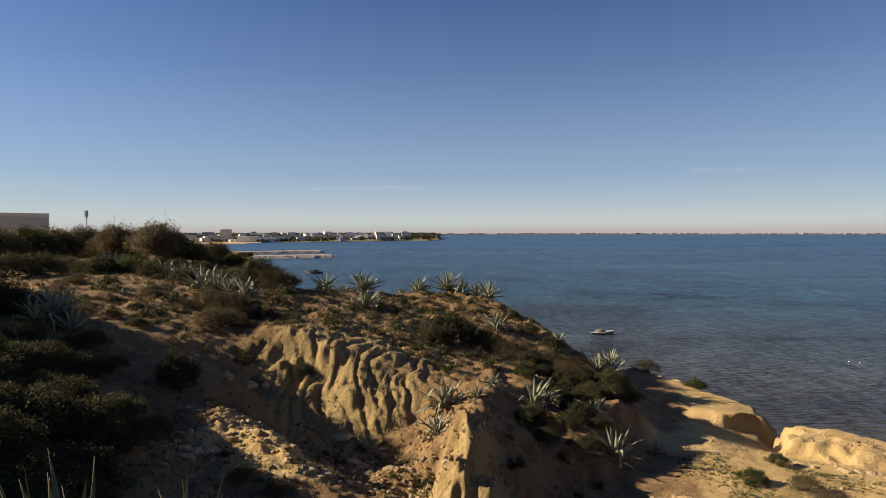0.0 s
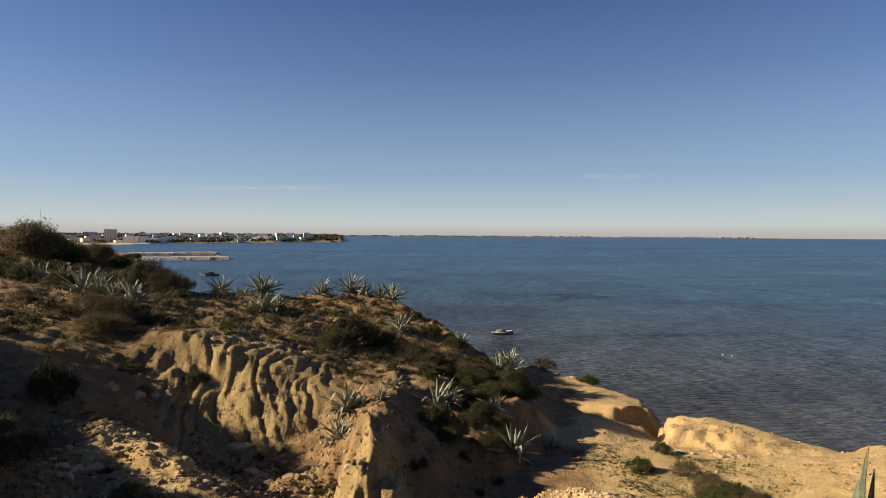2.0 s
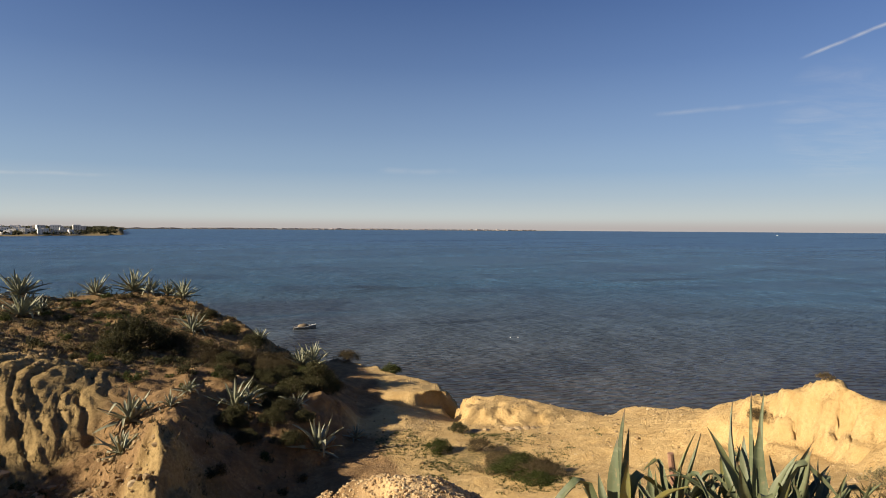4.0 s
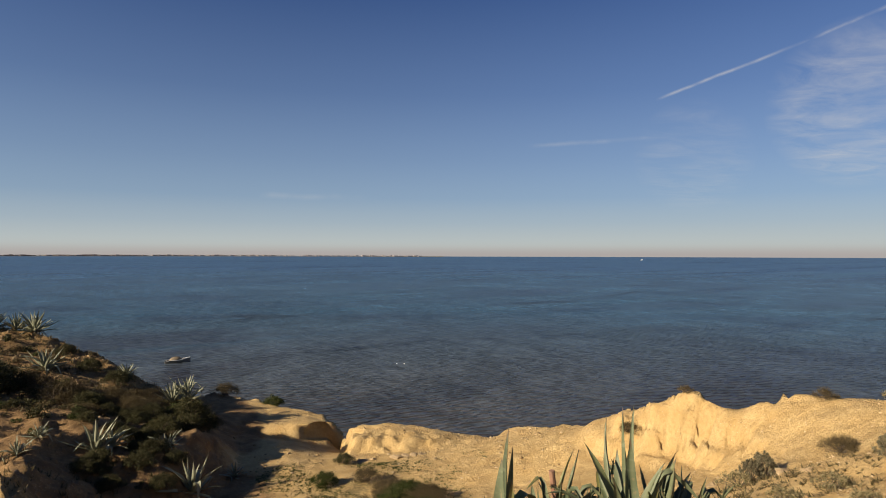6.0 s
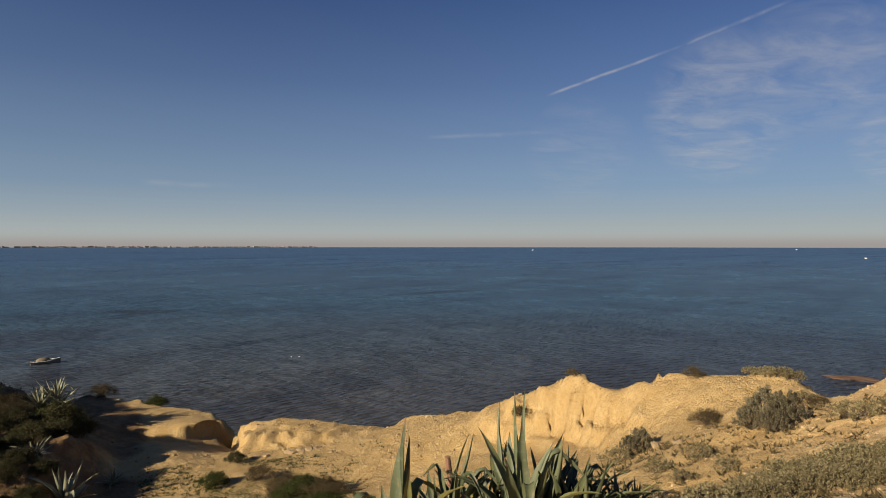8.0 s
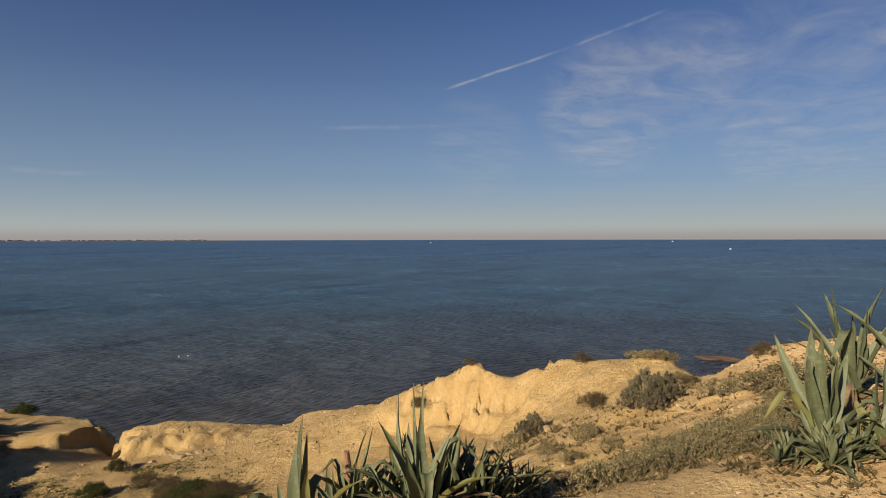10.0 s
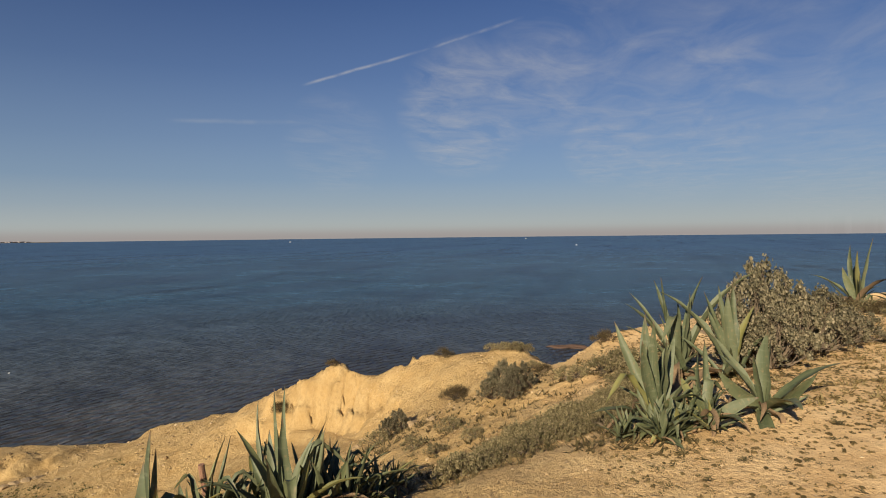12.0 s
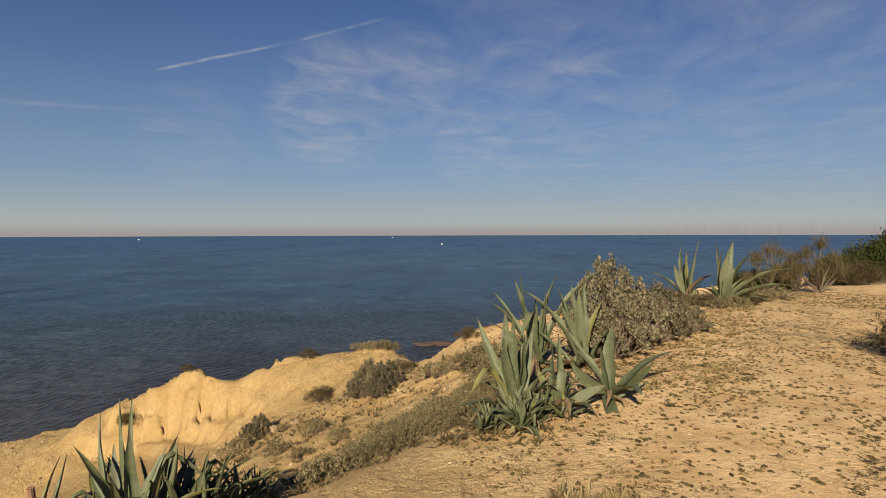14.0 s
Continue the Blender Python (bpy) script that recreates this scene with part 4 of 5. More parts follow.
def placed_agave(az, r, leaves, group, label, dead=5, small=0):
    """A rosette with its leaves set one by one, a few withered ones below, and some young shoots at its foot."""
    ob = thing("agave", spot(az, r), label, "agave", group)
    long = max(q[2] for q in leaves)
    for slope, head, ln, wide, roll, form in leaves:
        turn = Euler((radians(slope), 0, radians(head)), "XYZ").to_matrix().to_4x4() @ pose(0, 0, 0, 0, roll, 0)
        me = FORMS[form] if form not in (0, 1) else rng.choice(UPRIGHT[:4])
        name, note = ("dry_leaf", "withered brown leaf") if form == 4 else ("leaf", "")
        part(name, me, ob, note, Matrix.Translation((0, 0, 0.03)) @ turn @ Matrix.Diagonal((wide / FORM_WIDTH[form], ln, ln, 1)))
    for k in range(small):
        m = Matrix.Translation((rng.uniform(-0.12, 0.12), rng.uniform(-0.12, 0.12), 0.02)) @ Euler((radians(rng.uniform(15, 80)), 0, rng.uniform(0, 6.3)), "XYZ").to_matrix().to_4x4()
        ln = long * rng.uniform(0.3, 0.62)
        part("leaf", rng.choice(UPRIGHT + ARCHED[:3]), ob, "", m @ pose(0, 0, 0, 0, rng.uniform(-40, 40), 0) @ Matrix.Diagonal((ln * rng.uniform(0.5, 0.8), ln, ln, 1)))
    for k in range(dead):
        ln = long * rng.uniform(0.4, 0.7)
        m = Matrix.Translation((0, 0, 0.05)) @ Euler((radians(rng.uniform(-5, 40)), 0, rng.uniform(0, 6.3)), "XYZ").to_matrix().to_4x4() @ Matrix.Diagonal((ln, ln, ln, 1))
        part("dry_leaf", rng.choice(DEAD), ob, "withered brown leaf", m)
    return ob


LOOKOUT = ("agaves below the lookout", "large agave with bent grey-green leaves and withered base", 15, 13)
PATHSIDE = ("agaves beside the path", "tall broad-leaved grey-green agave beside sandy path", 6, 7)
placed_agave(43.8, 4.30, ((87, -18, 1.08, 0.075, -67, 0), (81, -55, 0.96, 0.064, 18, 0), (81, 93, 0.91, 0.096, -157, 1), (80, -87, 0.99, 0.087, 0, 3), (69, 77, 1.11, 0.107, 0, 3), (71, 176, 1.06, 0.084, 0, 2), (57, -17, 0.64, 0.077, -12, 1), (69, 147, 0.89, 0.094, -170, 1)), *LOOKOUT)
placed_agave(47.8, 4.60, ((79, -15, 0.81, 0.043, 0, 3), (71, -115, 0.79, 0.034, -2, 1), (62, -118, 0.76, 0.043, 0, 2), (66, -61, 0.77, 0.035, -67, 0), (70, 171, 0.96, 0.036, 0, 3), (61, 19, 0.64, 0.04, 0, 2), (68, 159, 0.64, 0.042, -151, 1), (52, -140, 0.71, 0.049, 0, 2), (66, 105, 0.58, 0.039, 167, 1), (63, -121, 0.88, 0.034, 0, 3)), *LOOKOUT)
placed_agave(54.9, 4.40, ((67, 3, 0.96, 0.045, -100, 0), (82, -9, 1.01, 0.042, 33, 0), (79, -57, 1.05, 0.051, -3, 0), (76, 68, 0.84, 0.087, -70, 1), (77, -2, 0.72, 0.083, -58, 0), (86, -76, 0.79, 0.095, 44, 1), (78, 169, 0.72, 0.07, 81, 1), (64, 134, 0.88, 0.079, 0, 3), (71, -124, 1.0, 0.065, 0, 3), (56, -103, 0.79, 0.04, 73, 0), (71, -116, 0.64, 0.065, 118, 1), (60, -5, 0.63, 0.06, -50, 1), (68, -45, 0.68, 0.073, 31, 0), (56, 37, 0.73, 0.065, 0, 2), (56, 179, 0.82, 0.069, 0, 2), (59, 113, 0.73, 0.085, -136, 1)), *LOOKOUT)
placed_agave(59.3, 4.70, ((68, -122, 0.73, 0.045, 0, 3), (72, -12, 0.49, 0.045, -116, 1), (67, -71, 0.54, 0.032, 56, 0), (74, 171, 0.62, 0.035, 144, 1), (57, -129, 0.63, 0.042, 0, 2), (45, -151, 0.68, 0.041, 0, 2), (62, 63, 0.53, 0.041, 0, 2), (58, 135, 0.61, 0.046, 129, 1), (46, -100, 0.4, 0.036, -43, 1), (58, -51, 0.59, 0.03, 54, 0), (43, -108, 0.63, 0.03, 55, 1)), *LOOKOUT)
placed_agave(-32.3, 3.70, ((81, 12, 1.38, 0.06, 43, 0), (85, 34, 1.25, 0.059, 36, 0), (76, -18, 1.29, 0.039, 72, 0), (80, 55, 1.22, 0.039, 19, 0), (83, 160, 1.4, 0.029, -138, 1), (80, 98, 1.39, 0.026, -36, 1), (80, -120, 1.35, 0.062, 146, 1), (81, -161, 1.32, 0.062, -123, 1), (80, -28, 1.16, 0.047, 98, 0)), *LOOKOUT)
placed_agave(-22.4, 3.70, ((84, 58, 1.28, 0.027, -76, 0), (80, 31, 1.21, 0.033, -45, 0), (84, -16, 1.29, 0.03, 10, 0), (90, -68, 1.19, 0.037, 137, 0), (82, 75, 1.16, 0.038, -59, 1), (81, -31, 1.11, 0.038, 66, 1)), *LOOKOUT)
placed_agave(88.8, 6.00, ((78, -26, 1.02, 0.097, -95, 0), (79, -53, 0.98, 0.106, -35, 0), (87, 72, 0.96, 0.112, -179, 0), (74, -105, 0.78, 0.098, -8, 0), (65, -28, 1.0, 0.09, -50, 1), (72, -157, 0.87, 0.105, 82, 1), (60, 38, 0.88, 0.111, 0, 3), (57, 179, 0.84, 0.104, 0, 3), (31, 42, 0.73, 0.102, 0, 2), (75, 133, 0.81, 0.111, -156, 1), (72, 56, 0.83, 0.118, -114, 1), (50, 128, 0.78, 0.11, 0, 2), (53, -40, 0.52, 0.09, 24, 1), (21, 83, 0.7, 0.115, 0, 2)), *PATHSIDE)
placed_agave(90.7, 8.30, ((70, -13, 1.24, 0.09, -22, 0), (75, -37, 1.28, 0.085, 26, 0), (81, -31, 1.3, 0.095, -33, 0), (83, -142, 1.32, 0.101, -3, 0), (71, -155, 1.72, 0.068, 0, 2), (78, 76, 1.3, 0.121, 0, 3), (77, -102, 0.98, 0.113, 69, 1), (78, 150, 1.1, 0.111, -166, 1), (70, -18, 1.17, 0.101, 0, 2)), *PATHSIDE)
placed_agave(94.9, 8.00, ((75, -26, 1.04, 0.099, -5, 0), (79, -70, 1.14, 0.094, -14, 0), (84, -125, 1.11, 0.11, 64, 0), (78, -152, 0.91, 0.099, 12, 1), (73, 20, 0.87, 0.098, -63, 1), (78, 80, 1.02, 0.119, -162, 1), (64, -29, 1.36, 0.077, 0, 2)), *PATHSIDE)
placed_agave(97.3, 6.20, ((78, -106, 0.73, 0.139, -26, 0), (70, -118, 0.66, 0.104, -51, 1), (56, -33, 0.81, 0.096, -10, 0), (65, -6, 0.64, 0.103, -14, 1), (44, -163, 0.83, 0.157, 0, 1), (32, 152, 0.59, 0.144, 143, 1), (34, 35, 0.59, 0.125, -130, 1), (-2, 87, 0.72, 0.123, 0, 2), (77, 49, 0.55, 0.11, 157, 0), (35, 107, 0.79, 0.124, 0, 2)), *PATHSIDE)
placed_agave(92.7, 5.75, ((34, 175, 0.51, 0.109, 72, 1), (74, 79, 0.38, 0.1, -128, 1), (36, -1, 0.35, 0.109, -46, 1), (56, -134, 0.37, 0.11, -36, 1), (57, -54, 0.48, 0.103, -23, 0), (57, -80, 0.68, 0.08, -86, 0), (59, -99, 0.79, 0.081, 45, 0), (35, 128, 0.53, 0.114, 0, 2), (7, 52, 0.49, 0.099, 0, 2), (76, -121, 0.59, 0.094, 0, 3)), *PATHSIDE)
placed_agave(103.8, 15.60, ((76, -52, 1.37, 0.124, -79, 0), (84, 40, 1.19, 0.201, -82, 1), (79, -148, 1.49, 0.09, 121, 0), (70, -13, 0.89, 0.157, -90, 1), (67, 136, 1.1, 0.201, 0, 4), (66, 89, 0.79, 0.178, -112, 1), (53, -34, 1.17, 0.09, 0, 2), (72, -81, 1.06, 0.159, -55, 0)), *PATHSIDE)
placed_agave(106.6, 15.00, ((77, -67, 1.21, 0.178, -107, 0), (74, -146, 1.44, 0.201, 56, 0), (71, 148, 1.3, 0.242, 32, 1), (73, -93, 1.4, 0.101, -63, 0), (47, 175, 1.67, 0.133, 0, 2), (34, 156, 1.61, 0.154, 0, 2), (24, 139, 1.09, 0.175, 0, 2), (57, 102, 0.87, 0.24, 132, 1), (47, 31, 0.78, 0.175, 0, 2), (84, 101, 1.1, 0.22, 170, 1), (46, -169, 1.19, 0.156, 0, 2)), *PATHSIDE)
for az, r, ln, n, sp in ((49.6, 4.8, 0.55, 14, 85), (51.4, 4.6, 0.5, 16, 85), (57.2, 4.9, 0.50, 18, 76), (60.8, 5.0, 0.45, 20, 80), (62.0, 4.7, 0.40, 20, 80), (63.6, 5.1, 0.36, 20, 78), (58.2, 5.3, 0.45, 16, 75), (65.0, 5.2, 0.28, 18, 80), (45.6, 4.7, 0.4, 12, 85), (53.0, 4.7, 0.68, 12, 55), (56.8, 4.6, 0.66, 14, 60), (58.6, 4.6, 0.60, 16, 65), (60.6, 4.6, 0.52, 18, 70)):
    agave(spot(az, r), ln, n, sp, 0.5, 12, "agaves below the lookout", "small narrow-leaved agave tangled with withered leaves", broad=0.5)
for k in range(13):
    agave(spot(rng.uniform(85.2, 94.0), rng.uniform(5.2, 5.75)), rng.uniform(0.22, 0.34), 12, 78, 0.35, 1, "young agaves beside the path", "small young agave offset in sandy soil")

# withered flower stalk among the leaves
stalk = thing("flower_stalk", spot(48.9, 5.0), "cut dry reddish agave flower stalk stump", "plant stalk")
bm = bmesh.new()
tube(bm, Vector((0, 0, -0.1)), Vector((-0.11, 0.02, 0.60)), 0.032, 0.024, 10)
part("stem", from_bm("stem", bm, plain("stalk_bark", (0.24, 0.11, 0.06), (0.36, 0.20, 0.12), 8, 0.9, 0.5)), stalk)

# bushes: kind, bearing, distance, size
for k, az, r, s in (("scrub", 0.4, 27, 1.2), ("scrub", 2.0, 28, 1.1), ("scrub", -0.8, 26, 0.8), ("brown", 6.2, 26, 1.0), ("brown", 4.2, 28, 0.9), ("brown", 11, 25, 0.8), ("brown", 9.4, 26, 1.0),
                    ("green", 14.4, 25.4, 0.75), ("scrub", 16.2, 26, 0.6), ("brown", 12.6, 26.5, 0.8), ("brown", 17.4, 26.5, 0.5), ("scrub", 15.4, 24.6, 0.9), ("scrub", -13.0, 23.2, 0.5),
                    ("scrub", -33, 20.3, 0.8), ("scrub", -30.6, 20.6, 0.7), ("scrub", -35.5, 19.6, 0.8), ("brown", -28.3, 21.5, 0.5),
                    ("brown", -19.4, 28.6, 1.2), ("brown", -21.2, 29.5, 1.0), ("brown", -15.6, 35.5, 1.5), ("scrub", -16.8, 36.5, 1.4), ("brown", -14.2, 37, 1.0), ("scrub", 8.0, 31.2, 0.55), ("scrub", 10.0, 29.3, 0.6),
                    ("scrub", 6.4, 33.0, 0.5), ("brown", 12.4, 28.8, 0.6), ("scrub", 17.8, 10.8, 0.45), ("brown", 20.6, 10.6, 0.4), ("brown", 16.2, 10.6, 0.45), ("brown", -18.2, 14.6, 0.45), ("brown", -15.4, 13.8, 0.4),
                    ("green", 22.5, 32.6, 0.6), ("brown", 18.4, 35.4, 0.8), ("brown", 19.4, 35.2, 0.55), ("green", 34.8, 17.4, 0.5), ("brown", 33.0, 17.8, 0.6), ("brown", 36.6, 17.0, 0.5), ("brown", 30.8, 19.2, 0.5), ("green", 27.0, 19.2, 0.45),
                    ("scrub", 28.8, 21.6, 0.35), ("brown", 54.7, 18.6, 0.35), ("brown", 59.4, 18.1, 0.22), ("brown", 69.7, 16.9, 0.3), ("grey", 65.4, 13.2, 0.32), ("grey", 64.4, 13.0, 0.26), ("brown", 70.8, 14.2, 0.42),
                    ("grey", 75.4, 10.4, 0.36), ("grey", 76.8, 10.2, 0.30), ("grey", 74.2, 10.4, 0.28), ("grey", 75.8, 9.8, 0.24), ("mat", 74.2, 16.6, 0.3), ("mat", 75.4, 16.4, 0.34), ("mat", 76.4, 16.3, 0.36), ("mat", 77.2, 16.2, 0.34), ("mat", 78.0, 15.0, 0.3), ("brown", 79.0, 13.0, 0.3), ("brown", 84.5, 12.6, 0.28),
                    ("feather", 110.0, 18.6, 1.0), ("feather", 113.6, 18.8, 1.05), ("feather", 112.0, 19.4, 0.8), ("green", 108.4, 20, 0.7), ("green", 110.5, 20.5, 0.75), ("green", 115.2, 24, 1.1), ("green", 117.2, 25, 1.5),
                    ("scrub", 119.5, 26, 1.7), ("brown", 116.4, 22.6, 0.9), ("brown", 124.0, 9.4, 1.15), ("feather", 119.6, 10.6, 0.42)):
    bush(k, az, r, s)
for k, az, r, s in (("green", 34.2, 16.8, 0.8), ("brown", 35.8, 16.6, 0.75), ("brown", 32.6, 17.2, 0.65), ("brown", 37.4, 16.4, 0.55), ("green", 36.4, 15.8, 0.5)):
    bush(k, az, r, s, "scrub on the terrace", 0.55)
for k, az, r, s in (("scrub", -35, 26, 0.9), ("scrub", -37, 25, 1.0), ("scrub", -33.6, 25.5, 0.7), ("scrub", -36, 28, 1.0), ("scrub", -38.5, 27, 1.1), ("brown", -30.4, 26, 0.6)):
    bush(k, az, r, s, "scrub on the west slope")
for az, r, s in ((-27, 15.5, 0.6), (-29, 14.5, 0.7), (-25.6, 16.8, 0.5), (-31, 13.5, 0.8), (-33, 12.8, 0.8), (-35, 12, 0.8), (-28, 17, 0.65), (-36.5, 13.5, 0.9), (-34, 15, 0.9), (-31.5, 16.5, 0.8)):
    bush("scrub", az, r, s, "scrub on the west slope")
for az, r, s, q in ((-23.6, 20.4, 0.72, 1.6),):
    bush("scrub", az, r, s, squash=q)
for az, r, s, q in ((96.8, 8.8, 0.60, 1.45), (99.2, 9.0, 0.54, 1.3), (98.0, 8.4, 0.50, 1.0), (101.2, 9.7, 0.58, 1.0), (103.2, 10.6, 0.50, 0.7), (95.6, 8.6, 0.36, 1.0)):
    bush("grey", az, r, s, squash=q)
for k in range(140):
    f, side = rng.random(), rng.uniform(-1, 1)
    az, r = 71.0 + 16.5 * f + 1.6 * side, 5.6 + 2.3 * f + side * (0.45 + 0.85 * f)
    bush("mat", az, r, rng.uniform(0.13, 0.30), "low shrubs down the slope", squash=rng.uniform(0.8, 1.2))
for az, r, s in ((67.0, 9.2, 0.3), (63.5, 12.0, 0.4), (69.0, 8.4, 0.22), (66.0, 7.4, 0.2), (70.4, 9.6, 0.3), (72.5, 8.4, 0.25), (88.6, 9.6, 0.5), (86.4, 10.2, 0.5), (84.6, 9.8, 0.45), (90.2, 10.4, 0.5), (81.6, 9.6, 0.35)):
    bush("mat", az, r, s, "low shrubs down the slope")
# trees at -41.5 to -58 are unseen, added to shade the west gully
for az, r, s, q in ((-36.2, 48, 0.75, 0.95), (-34.0, 50, 0.75, 0.95), (-32.4, 53, 0.75, 1.0), (-30.2, 66, 0.85, 1.1), (-28.05, 62, 0.75, 1.25), (-26.3, 64, 0.75, 1.2), (-24.9, 57, 0.85, 1.15), (-23.4, 60, 0.7, 1.15),
                    (-22.2, 62, 0.55, 1.2), (-20.4, 68, 0.6, 1.2), (-18.9, 62, 0.4, 1.1), (-32.6, 74, 0.75, 1.0), (-30.9, 70, 0.7, 1.0), (-29.2, 84, 0.9, 1.1), (-31.3, 88, 0.9, 1.1), (-41.5, 27.5, 0.9, 1.0), (-48, 15, 0.6, 1.0), (-54, 14, 0.7, 1.0), (-58, 13, 0.6, 1.0),
                    (118.8, 62, 0.7, 1.0), (120.8, 48, 0.9, 1.0)):
    bush("tree", az, r, s * 1.2, squash=q)
# bushes of the western slope
for k, az, r, s in (("green", -26.8, 43, 1.5), ("green", -27.8, 44, 1.2), ("green", -19.6, 43, 1.1), ("scrub", -25.4, 40.5, 1.1), ("scrub", -23.0, 37.5, 1.0), ("scrub", -22.0, 37.6, 0.7), ("scrub", -29.2, 42, 1.4), ("brown", -30.4, 43, 1.2), ("brown", -20.6, 26.5, 1.1), ("brown", -19.4, 27.0, 0.8),
                    ("brown", -17.6, 37, 1.0), ("brown", -16.2, 37.5, 1.1), ("scrub", -33.5, 40, 1.5), ("scrub", -35.6, 40, 1.5), ("scrub", -31.6, 44, 1.3), ("brown", -18.8, 48, 0.9), ("scrub", -21.4, 50, 1.0), ("green", -23.4, 52, 1.0), ("brown", -17.4, 56, 0.8)):
    bush(k, az, r, s, "scrub on the west slope", squash=0.85)


def low_scrub(name, spots, mat, label, leaves=420, size=0.085, lobes=7):
    """Many small shrubs of one kind, each a handful of leafy lobes."""
    g = np.random.default_rng(len(spots))
    k = len(spots)
    az, r, s = np.radians([q[0] for q in spots]), np.array([q[1] for q in spots]), np.array([q[2] for q in spots])
    x, y = np.sin(az) * r, np.cos(az) * r
    base = np.stack([x, y, height(x, y) - 0.04 * s], 1)
    a = g.uniform(0, 6.28, (k, lobes))
    rad = np.sqrt(g.random((k, lobes))) * 0.75
    mid = np.stack([np.cos(a) * rad, np.sin(a) * rad, g.uniform(0.15, 0.62, (k, lobes)) * (1.1 - 0.5 * rad)], 2)
    pick = g.integers(0, lobes, (k, leaves))
    c = np.take_along_axis(mid, pick[:, :, None].repeat(3, 2), 1)
    v = g.normal(size=(k, leaves, 3))
    v /= np.linalg.norm(v, axis=2, keepdims=True)
    p = c + v * g.uniform(0.14, 0.36, (k, leaves, 1))
    p[:, :, 2] = np.maximum(p[:, :, 2], g.uniform(0.0, 0.1, (k, leaves)))
    p = (p * s[:, None, None] + base[:, None, :]).reshape(-1, 3)
    n = (v + g.normal(size=v.shape) * 0.6).reshape(-1, 3)
    n /= np.linalg.norm(n, axis=1, keepdims=True)
    u = np.cross(n, g.normal(size=n.shape))
    u /= np.linalg.norm(u, axis=1, keepdims=True)
    w_ = np.cross(n, u)
    q = (np.repeat(s, leaves) * size * g.uniform(0.6, 1.4, len(n)))[:, None]
    verts = np.stack([p - u * q, p + w_ * q * 0.45, p + u * q, p - w_ * q * 0.45], 1).reshape(-1, 3)
    faces = np.arange(len(verts)).reshape(-1, 4).tolist()
    return tagged(new(name, mesh_of(name, verts, faces, mat)), label, "scrub", kind="stuff")


small = []
for k in range(250):
    az, r = rng.uniform(-20, 17), rng.uniform(22.5, 37)
    if not (-16 < az < -3 and r < 25) and r < 37 - max(0, az - 2) * 0.7:
        small.append((az, r, rng.uniform(0.16, 0.48)))
small += [(rng.uniform(4.5, 18), rng.uniform(15, 23.5), rng.uniform(0.15, 0.35)) for k in range(18)]
small += [(rng.uniform(-36, -14), rng.uniform(23.5, 36), rng.uniform(0.25, 0.7)) for k in range(40)]
small += [(rng.uniform(-24, 0), rng.uniform(15, 20), rng.uniform(0.10, 0.24)) for k in range(40)]
low_scrub("dark_scrub", small[0::3], SCRUB, "small dark olive shrubs scattered over the headland")
low_scrub("brown_scrub", small[1::3], BROWN, "small dry brown shrubs scattered over the headland")
low_scrub("green_scrub", small[2::3], GREEN, "small green shrubs scattered over the headland")
for k in range(18):
    bush(rng.choice(("scrub", "brown", "brown", "scrub")), rng.uniform(6, 17), rng.uniform(23.6, 27), rng.uniform(0.3, 0.55), "scrub on the brow")
for k in range(60):
    az = rng.uniform(-39, -17.5)
    bush(rng.choice(("scrub", "brown", "green", "scrub")), az, rng.uniform(50, 95), rng.uniform(0.5, 1.0), "scrub on the plateau")
for k in range(26):
    bush(rng.choice(("scrub", "scrub", "brown")), rng.uniform(-38, -29), rng.uniform(8.5, 17), rng.uniform(0.35, 0.8), "scrub on the west slope")
for k in range(64):
    bush(rng.choice(("scrub", "brown", "brown")), rng.uniform(-37, -16), rng.uniform(25.5, 40), rng.uniform(0.25, 0.6), "scrub on the west slope", 0.7)
for k in range(20):
    bush("scrub", rng.uniform(-38, -30), rng.uniform(9, 20), rng.uniform(0.5, 0.9), "scrub on the west slope")
for k in range(16):
    bush(rng.choice(("scrub", "scrub", "brown")), rng.uniform(7, 16.5), rng.uniform(18.6, 23), rng.uniform(0.25, 0.5), "scrub on the brow", 0.9)
for az, r, s in ((13.6, 22.8, 0.6), (12.2, 21.6, 0.45), (10.6, 21.4, 0.4), (15.4, 23.6, 0.65), (16.4, 24.4, 0.6)):
    bush("scrub", az, r, s, "scrub on the brow", 1.0)
# unseen row left of the view, added to shade the slope beside it
for az, r, s in ((-39.6, 17, 1.0), (-40.2, 19, 1.1), (-40.6, 21, 1.1), (-40.6, 23, 1.1), (-40.0, 25, 1.0)):
    bush("scrub", az, r, s, "scrub on the west slope")
for k in range(12):
    bush("scrub", rng.uniform(-37, -28), rng.uniform(17.5, 22.5), rng.uniform(0.5, 0.8), "scrub on the west slope")

# ---------------------------------------------------------------- stones and herbs


def scatter(count, a0, a1, r0, r1, seed):
    g = np.random.default_rng(seed)
    az = np.radians(g.uniform(a0, a1, count))
    r = np.sqrt(g.uniform(r0 * r0, r1 * r1, count))
    x, y = np.sin(az) * r, np.cos(az) * r
    return np.stack([x, y, height(x, y)], 1), g


